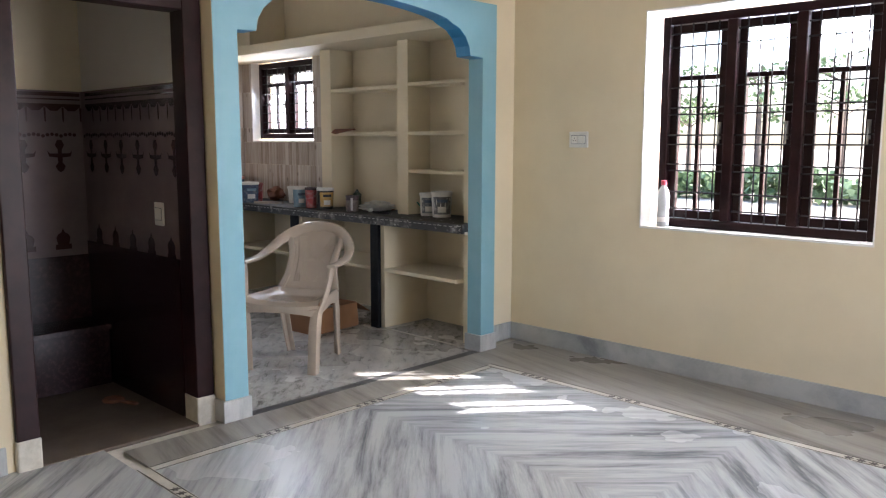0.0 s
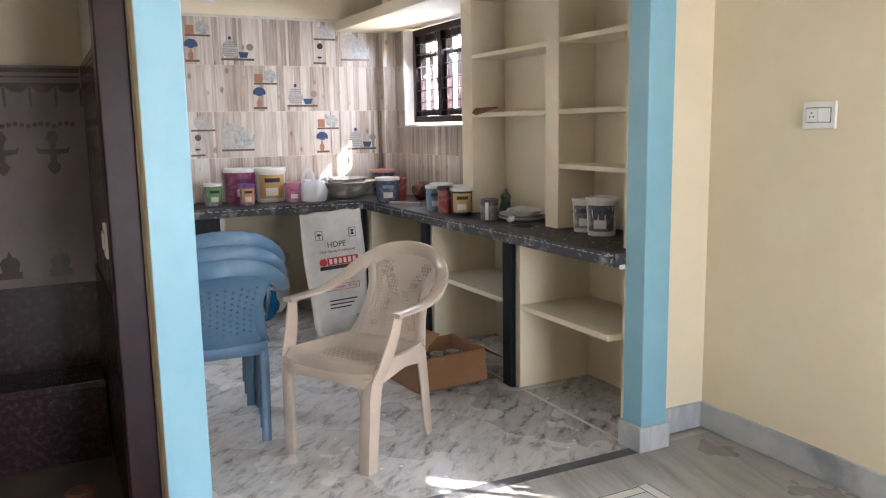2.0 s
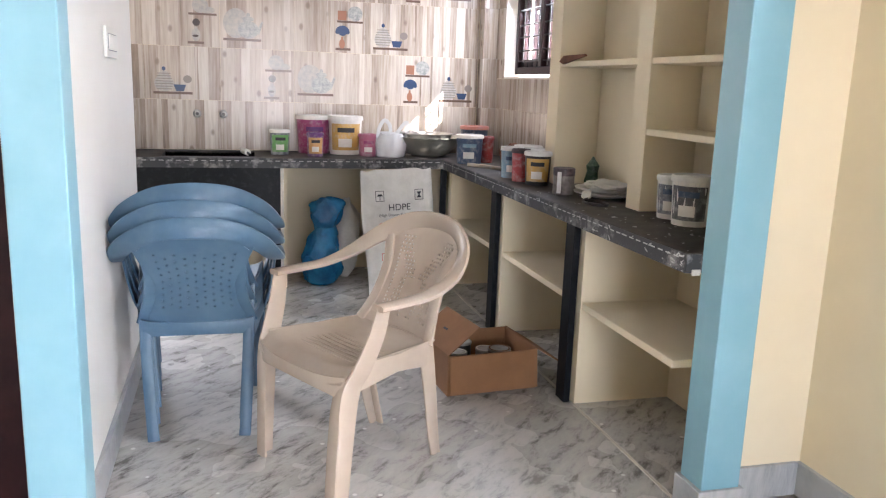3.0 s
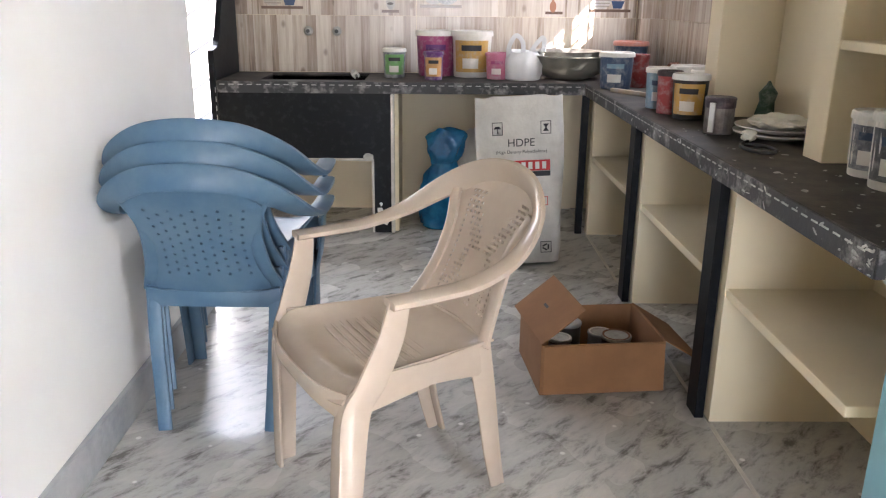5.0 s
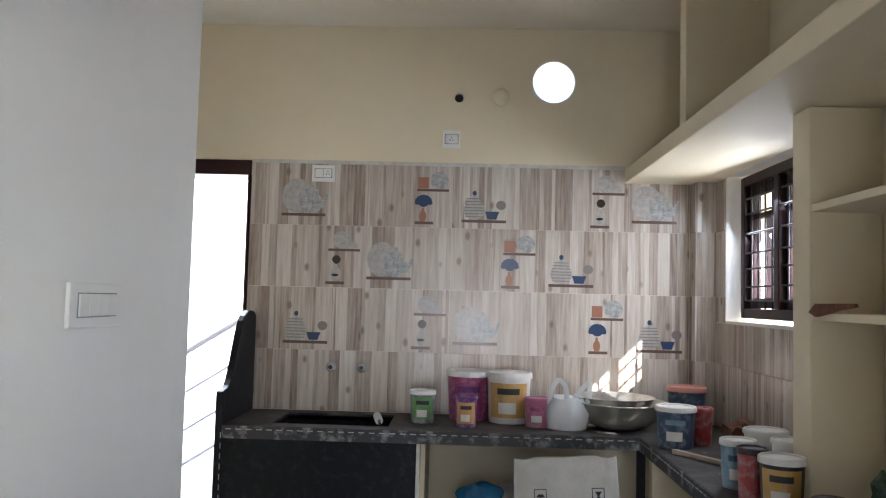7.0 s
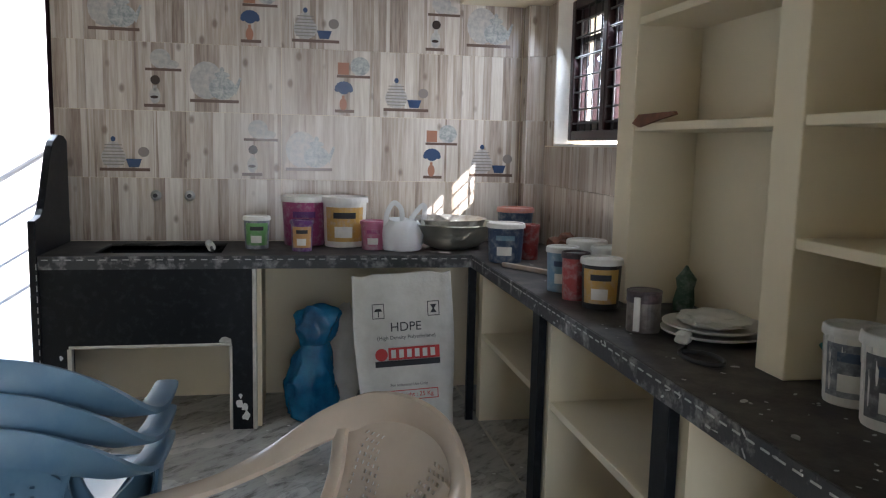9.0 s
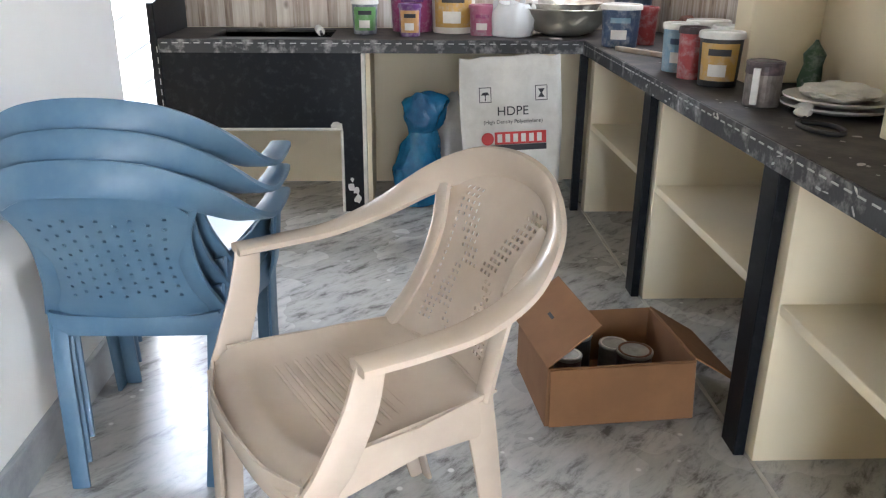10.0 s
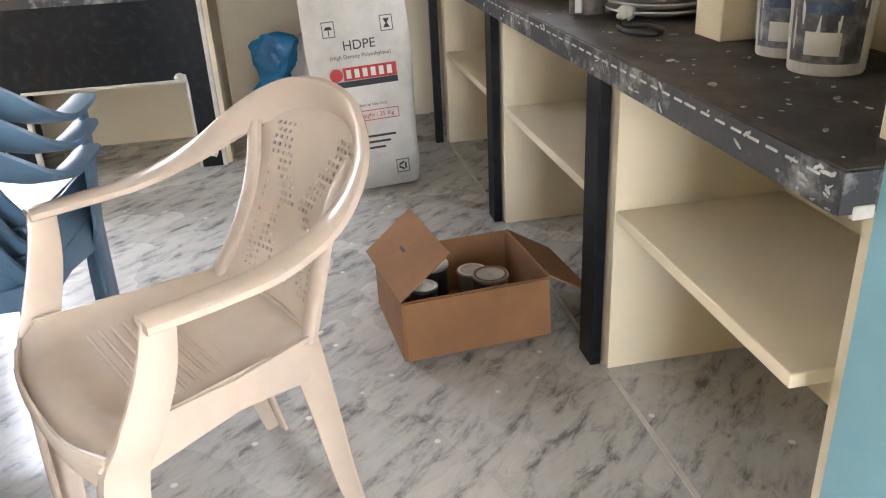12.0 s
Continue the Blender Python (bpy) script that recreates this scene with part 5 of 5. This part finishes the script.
bb = thing("blue_bag", pose(-6.36, 3.47, 0), "crumpled blue polythene bag under the worktop", "bag")
for nm, prof, amp in (("bag_body", [(0.09, 0), (0.135, 0.02), (0.16, 0.07), (0.165, 0.13), (0.155, 0.2), (0.135, 0.27), (0.11, 0.33), (0.082, 0.38), (0.08, 0.395)], 0.3),
                      ("bag_top", [(0.078, 0.385), (0.09, 0.41), (0.118, 0.46), (0.13, 0.5), (0.128, 0.545), (0.105, 0.575), (0.06, 0.58), (0.03, 0.555)], 0.42)):
    bmx = lathe(prof, 72)
    bmesh.ops.subdivide_edges(bmx, edges=[e for e in bmx.edges if abs(e.verts[0].co.z - e.verts[1].co.z) > 0.008], cuts=2)
    for v in bmx.verts:
        crease = 1 - 2 * abs(noise.noise(v.co * 9)) + 0.5 * (1 - 2 * abs(noise.noise(v.co * 21)))
        k = 0.72 + amp * 0.7 * noise.noise(v.co * 7) + amp * 0.4 * crease
        v.co = Vector((v.co.x * k * 0.85 - 0.01, v.co.y * k + 0.07 * v.co.z, v.co.z * (1 + 0.08 * noise.noise(v.co * 8)) if v.co.z > 0.05 else v.co.z))
    part(nm, bmx, BLUE_BAG, bb, smooth=True)
blob("white_parcel", -6.55, 3.66, 0.0, 0.1, 0.1, 0.28, SACK, "white wrapped parcel behind the sack", "parcel", 2, 0.25)

# ---- wall fittings ----


def switch_plate(name, m, w, h, rockers, label):
    s = thing(name, m, label, "switch")
    soft(part("plate", box(-w / 2, w / 2, 0, 0.012, -h / 2, h / 2), PLASTIC_W, s), 0.003)
    iw, ih = w * 0.72, h * 0.5
    part("frame_line", box(-iw / 2 - 0.003, iw / 2 + 0.003, 0.011, 0.0135, -ih / 2 - 0.003, ih / 2 + 0.003), GREY_LABEL, s)
    for k in range(rockers):
        a = -iw / 2 + iw * k / rockers
        soft(part("rocker", box(a + 0.001, a + iw / rockers - 0.001, 0.012, 0.018, -ih / 2, ih / 2), PLASTIC_W, s), 0.002)
    return s


def holes(s, x):
    for dx, dz in ((-0.008, -0.006), (0.008, -0.006), (0, 0.008)):
        part("pin_hole", box(x + dx - 0.003, x + dx + 0.003, 0.0175, 0.0185, dz - 0.003, dz + 0.003), PLASTIC_D, s)


s = switch_plate("wall_switch", pose(-2.651, WY - 0.001, 1.429, 0, 0, 180), 0.145, 0.104, 2, "white wall socket and switch on cream wall")
holes(s, 0.026)
switch_plate("wall_switch", pose(-4.36, 2.461, 1.464, 0, 0, 0), 0.29, 0.112, 4, "wide white switch board on off-white wall")
s = switch_plate("wall_switch", pose(-6.794, 2.60, 2.19, 0, 0, -90), 0.13, 0.095, 2, "white socket plate on the tiles")
holes(s, -0.026)
s = switch_plate("wall_switch", pose(EX + 0.001, 3.319, 2.402, 0, 0, -90), 0.1, 0.1, 1, "small white socket on cream wall")
holes(s, 0)
switch_plate("wall_switch", pose(-3.52, 2.294, 1.04, 0, 0, 180), 0.09, 0.12, 1, "small white switch on bathroom tiles")
cap = part("ceiling_hook_cap", lathe([(0.05, 0), (0.05, 0.008), (0.04, 0.016), (0.015, 0.02)], 24, m=pose(EX, 3.593, 2.652, 0, 90, 0)), CREAM, smooth=True)
tagged(cap, "round painted cover plate on the wall", "cover plate")
cl = part("vent_collar", add_lathe(bmesh.new(), [(0.118, 0), (0.127, 0.0), (0.127, 0.02), (0.118, 0.02), (0.118, 0)], 32, pose(EX - 0.015, 3.892, 2.742, 0, 90, 0), caps=False), WHITE)
tagged(cl, "white collar round the vent hole", "vent")
pl = part("pipe_plug", lathe([(0.024, 0), (0.025, 0.05)], 20, m=pose(EX - 0.07, 3.356, 2.643, 0, 90, 0)), PLASTIC_D)
tagged(pl, "dark plug in a small pipe hole", "plug")
for y in (2.678, 2.85):
    tp = thing("tap_stub", pose(-6.799, y, 1.104), "capped steel tap stub in the tiles", "tap")
    part("flange", lathe([(0.028, 0), (0.028, 0.004), (0.018, 0.008), (0.018, 0.02)], 20, m=pose(0, 0, 0, 0, 90, 0)), STEEL, tp)
    part("plug", lathe([(0.012, 0.02), (0.012, 0.032)], 8, m=pose(0, 0, 0, 0, 90, 0)), PLASTIC_D, tp)

dt = thing("floor_trap", pose(-3.86, 2.14, -0.003, 0, 0, 20), "dark metal trap cover with handle on the bathroom floor", "trap cover")
part("disc", lathe([(0.055, 0), (0.06, 0.006), (0.05, 0.016), (0.02, 0.02)], 20), RUST, dt)
soft(part("handle", box(0.05, 0.17, -0.014, 0.014, 0, 0.012), RUST, dt), 0.003)
wb = thing("water_bottle", pose(-2.06, 4.838, 0.896), "clear plastic water bottle with a pink cap on the sill", "bottle")
part("bottle_body", lathe([(0.034, 0), (0.038, 0.006), (0.038, 0.08), (0.035, 0.1), (0.038, 0.12), (0.038, 0.19), (0.03, 0.225), (0.014, 0.25), (0.014, 0.262)], 24), BOTTLE, wb, smooth=True)
part("cap", lathe([(0.017, 0.256), (0.017, 0.282), (0.015, 0.284)], 18), paint("pink_cap", (0.6, 0.08, 0.12)), wb)
part("label_print", lathe([(0.0385, 0.03), (0.0385, 0.06)], 24), LID, wb)

# ---- outside ----
setting("ground", box(-250, 250, -250, 250, -0.52, -0.5), SAND, "dry sandy ground", "ground")
st = thing("outside_stair", pose(0, 0, 0), "white outside stair with a steel railing", "stair")
for k in range(9):
    part("step", box(-9.4, -8.3, 0.6 + k * 0.27, 0.87 + k * 0.27, -0.5, -0.22 + k * 0.17), OUT_WALL, st)
part("stringer", add_poly(bmesh.new(), [(0.4, -0.5), (3.2, -0.5), (3.2, 1.27), (0.4, -0.42)], "x", -8.3, -8.2), OUT_WALL, st)
for dz in (0.0, -0.3, -0.58, -0.83):
    part("rail", add_rod(bmesh.new(), (-8.25, 0.5, 0.98 - 0.63 * 0.74 + dz), (-8.25, 3.1, 0.98 + 0.63 * 1.86 + dz), 0.02 if dz == 0 else 0.011, 8), RAIL, st)
part("newel", add_rod(bmesh.new(), (-8.25, 0.5, -0.45), (-8.25, 0.5, 0.55), 0.022, 8), RAIL, st)
setting("landing", box(-8.2, -7.04, 0.3, 3.4, -0.5, -0.02), OUT_WALL, "pale cement landing outside the back door", "landing")
setting("compound_wall", box(-10.6, -10.45, -6, 9, -0.5, 3.4), OUT_WALL, "white outer wall beyond the stair", "wall")


def tree(x, y, h, seed, spread=1.0):
    t = thing("tree", pose(x, y, -0.5), "tall dusty green tree beyond the field", "tree", "trees beyond the field")
    rnd = random.Random(seed)
    bm = bmesh.new()
    add_lathe(bm, [(0.2, 0), (0.16, h * 0.3), (0.1, h * 0.6), (0.03, h * 0.95)], 8)
    tips = []
    for k in range(11):
        z = h * rnd.uniform(0.4, 0.9)
        a = rnd.uniform(0, 6.28)
        l = h * 0.22 * spread * rnd.uniform(0.5, 1.1)
        e = Vector((l * math.cos(a), l * math.sin(a), z + l * 0.5))
        add_rod(bm, (0, 0, z), e, 0.035, 5)
        tips.append(e)
    part("trunk", bm, BARK, t)
    vs, fs = [], []
    for e in tips + [Vector((0, 0, h * 0.95))]:
        for q in range(45):
            p = e + Vector((rnd.gauss(0, 1), rnd.gauss(0, 1), rnd.gauss(0, 0.7))) * h * 0.055
            u = Vector((rnd.uniform(-1, 1), rnd.uniform(-1, 1), rnd.uniform(-1, 1))).normalized() * 0.16
            w = u.cross(Vector((rnd.uniform(-1, 1), rnd.uniform(-1, 1), rnd.uniform(-1, 1)))).normalized() * 0.1
            i = len(vs)
            vs += [p - u, p + w, p + u, p - w]
            fs.append((i, i + 1, i + 2, i + 3))
    me = bpy.data.meshes.new("crown")
    me.from_pydata(vs, [], fs)
    me.materials.append(LEAF)
    o = new("crown", me)
    o.parent = t


for i, (x, y, h) in enumerate(((-17.5, 43, 7.0), (-14.2, 46, 8.0), (-23, 46, 6.5), (-10.0, 47, 5.5), (-6.5, 42, 4.0), (-29, 48, 7.0))):
    tree(x, y, h, 10 + i)


def hedge():
    rnd = random.Random(5)
    vs, fs = [], []
    for q in range(9000):
        x = rnd.uniform(-32, 4)
        top = 0.95 + 0.7 * noise.noise((x * 0.35, 0, 0))
        p = Vector((x, 27 + rnd.gauss(0, 0.6), -0.5 + top * rnd.random() ** 0.7))
        u = Vector((rnd.uniform(-1, 1), rnd.uniform(-1, 1), rnd.uniform(-1, 1))).normalized() * 0.17
        w = u.cross(Vector((rnd.uniform(-1, 1), 0.3, rnd.uniform(-1, 1)))).normalized() * 0.12
        i = len(vs)
        vs += [p - u, p + w, p + u, p - w]
        fs.append((i, i + 1, i + 2, i + 3))
    me = bpy.data.meshes.new("hedge")
    me.from_pydata(vs, [], fs)
    me.materials.append(LEAF)
    tagged(new("hedge", me), "green bushes along the far field", "bushes", kind="stuff")


hedge()

# ---- wall tiles of the kitchen, piece by piece ----
ROWS_Z = [0.862, 1.196, 1.547, 1.897, 2.247]
T_MESH = {}


def tile(parent, m, w, h):
    key = (round(w, 3), round(h, 3))
    if key not in T_MESH:
        bm = box(0.0009, w - 0.0009, 0, 0.008, 0.0009, h - 0.0009)
        o = part("tile", bm, TILE_Y, parent)
        T_MESH[key] = o.data
    else:
        o = new("tile", T_MESH[key])
        o.parent = parent
    o.matrix_basis = m


tiles_end = tagged(new("tiles_end_wall"), "glazed wood-look tiles printed with crockery", "wall tiles", kind="structure")
edges = [2.19] + [2.345 + 0.493 * k for k in range(5)] + [4.66]
for r in range(4):
    for a, b in zip(edges, edges[1:]):
        # local x runs along world y, the glazed face looks to +x
        tile(tiles_end, pose(EX, b, ROWS_Z[r], 0, 0, -90), b - a, ROWS_Z[r + 1] - ROWS_Z[r])
setting("tile_lip", box(EX, EX + 0.006, 2.19, 4.3, 2.247, 2.268), MORTAR, "rough cement lip over the tiles", "trim")

pil = setting("corner_pilaster", box(EX, -6.7, 4.672, WY, CT, 2.172), MORTAR, "tiled corner pilaster", "pilaster")
tiles_win = tagged(new("tiles_window_wall"), "glazed wood-look tiles under the kitchen window", "wall tiles", kind="structure")
for r in range(4):
    h = ROWS_Z[r + 1] - ROWS_Z[r]
    tile(tiles_win, pose(-6.7, WY, ROWS_Z[r], 0, 0, -90), 0.108, min(h, 2.17 - ROWS_Z[r]))
    tile(tiles_win, pose(-6.692, 4.672, ROWS_Z[r], 0, 0, 180), 0.108, min(h, 2.17 - ROWS_Z[r]))
    if r == 0:
        for x in (-6.2, -5.707, -5.214):
            tile(tiles_win, pose(x, WY, ROWS_Z[0], 0, 0, 180), min(0.493, x + 6.69), h)
    elif r == 1:
        for x in (-6.2, -5.707, -5.214):
            tile(tiles_win, pose(x, WY, ROWS_Z[1], 0, 0, 180), min(0.493, x + 6.69), 1.408 - ROWS_Z[1])
    if r in (1, 2, 3):
        z0 = max(ROWS_Z[r], 1.41)
        tile(tiles_win, pose(-6.537, WY, z0, 0, 0, 180), 0.153, min(ROWS_Z[r + 1], 2.17) - z0)
        tile(tiles_win, pose(-5.115, WY, z0, 0, 0, 180), 0.41, min(ROWS_Z[r + 1], 2.17) - z0)

# crockery printed on the tiles
P_BAR = material("print_brown", (0.14, 0.095, 0.075), 0.2)
P_WHITE = material("print_white", (0.5, 0.49, 0.47), 0.22, second=(0.27, 0.29, 0.29), scale=42, mix=0.5)
P_PALE = material("print_pale", (0.5, 0.46, 0.42), 0.22, second=(0.36, 0.35, 0.34), scale=34)
P_BLUE = material("print_blue", (0.05, 0.08, 0.16), 0.2)
P_ORANGE = material("print_orange", (0.36, 0.17, 0.11), 0.2)
P_DARK = material("print_dark", (0.05, 0.035, 0.03), 0.2)
P_GREY = material("print_grey", (0.25, 0.22, 0.2), 0.2)


def oval(bm, u, v, ru, rv, n=18, off=0.0006):
    add_poly(bm, [(u + ru * math.cos(2 * math.pi * k / n), v + rv * math.sin(2 * math.pi * k / n)) for k in range(n)], "y", 0, off)


def rect(bm, u0, u1, v0, v1, off=0.0006):
    add_box(bm, u0, u1, 0, off, v0, v1)


PRINTS = {}


def motif(kind, parent, m):
    if kind not in PRINTS:
        layers = []
        if kind in "CD":
            b = bmesh.new()
            rect(b, -0.2, -0.02, 0.205, 0.219)
            rect(b, -0.21, -0.105, 0.018, 0.034)
            layers.append((b, P_BAR))
            b = bmesh.new()
            oval(b, -0.125 if kind == "C" else -0.075, 0.268, 0.052, 0.05)
            layers.append((b, P_PALE if kind == "C" else P_WHITE))
            b = bmesh.new()
            if kind == "C":
                oval(b, -0.075, 0.24, 0.045, 0.022, off=0.001)
                oval(b, -0.155, 0.078, 0.028, 0.042)
                rect(b, -0.165, -0.145, 0.1, 0.13)
            else:
                rect(b, -0.195, -0.135, 0.221, 0.285)
                oval(b, -0.165, 0.062, 0.02, 0.034)
                rect(b, -0.172, -0.158, 0.08, 0.11)
            layers.append((b, P_PALE if kind == "C" else P_ORANGE))
            b = bmesh.new()
            if kind == "C":
                oval(b, -0.152, 0.158, 0.024, 0.024)
                oval(b, -0.158, 0.07, 0.02, 0.008, off=0.001)
            else:
                for k in range(9):
                    a = math.pi * k / 8
                    oval(b, -0.162 + 0.036 * math.cos(a), 0.142 + 0.03 * math.sin(a), 0.015, 0.015, 8, 0.0006 + 0.00004 * k)
                oval(b, -0.162, 0.14, 0.03, 0.024, 12, 0.0012)
            layers.append((b, P_DARK if kind == "C" else P_BLUE))
        elif kind == "P":
            b = bmesh.new()
            rect(b, 0.02, 0.27, 0.05, 0.066)
            layers.append((b, P_BAR))
            b = bmesh.new()
            oval(b, 0.105, 0.165, 0.085, 0.098)
            layers.append((b, P_PALE))
            b = bmesh.new()
            oval(b, 0.185, 0.125, 0.07, 0.058, off=0.001)
            oval(b, 0.185, 0.195, 0.04, 0.016, off=0.0011)
            oval(b, 0.185, 0.222, 0.012, 0.014, off=0.0012)
            add_poly(b, [(0.24, 0.12), (0.275, 0.185), (0.285, 0.18), (0.255, 0.09)], "y", 0, 0.0013)
            layers.append((b, P_WHITE))
        else:
            b = bmesh.new()
            rect(b, 0.055, 0.305, 0.034, 0.05)
            layers.append((b, P_BAR))
            b = bmesh.new()
            oval(b, 0.125, 0.105, 0.062, 0.055)
            add_poly(b, [(0.075, 0.13), (0.175, 0.13), (0.145, 0.185), (0.105, 0.185)], "y", 0, 0.0008)
            layers.append((b, P_PALE))
            b = bmesh.new()
            for k in range(7):
                w = 0.058 - 0.004 * abs(k - 2.2)
                rect(b, 0.125 - w, 0.125 + w, 0.065 + k * 0.017, 0.07 + k * 0.017, 0.0012)
            oval(b, 0.255 + 0.02, 0.135, 0.028, 0.026)
            layers.append((b, P_GREY))
            b = bmesh.new()
            add_poly(b, [(0.185, 0.098), (0.265, 0.098), (0.25, 0.055), (0.2, 0.055)], "y", 0, 0.0014)
            oval(b, 0.125, 0.2, 0.012, 0.014)
            layers.append((b, P_BLUE))
        PRINTS[kind] = [part("printed_crockery", b, mt, parent) for b, mt in layers]
        made = PRINTS[kind]
    else:
        made = []
        for o in PRINTS[kind]:
            n = new("printed_crockery", o.data)
            n.parent = parent
            made.append(n)
    for o in made:
        # outline is drawn mirrored, so that it reads along the wall
        o.matrix_basis = m


FACE = Matrix(((0, 1, 0, 0), (1, 0, 0, 0), (0, 0, 1, 0), (0, 0, 0, 1)))
for r, k, pair in ((3, -1, "CP"), (3, 1, "DT"), (3, 3, "CP"), (2, 0, "CP"), (2, 2, "DT"), (1, -1, "DT"), (1, 1, "CP"), (1, 3, "DT")):
    y = 2.839 + 0.493 * k
    for q in pair:
        if k == -1 and q in "CD":
            continue
        motif(q, tiles_end, Matrix.Translation((EX + 0.0083, y, ROWS_Z[r])) @ FACE)
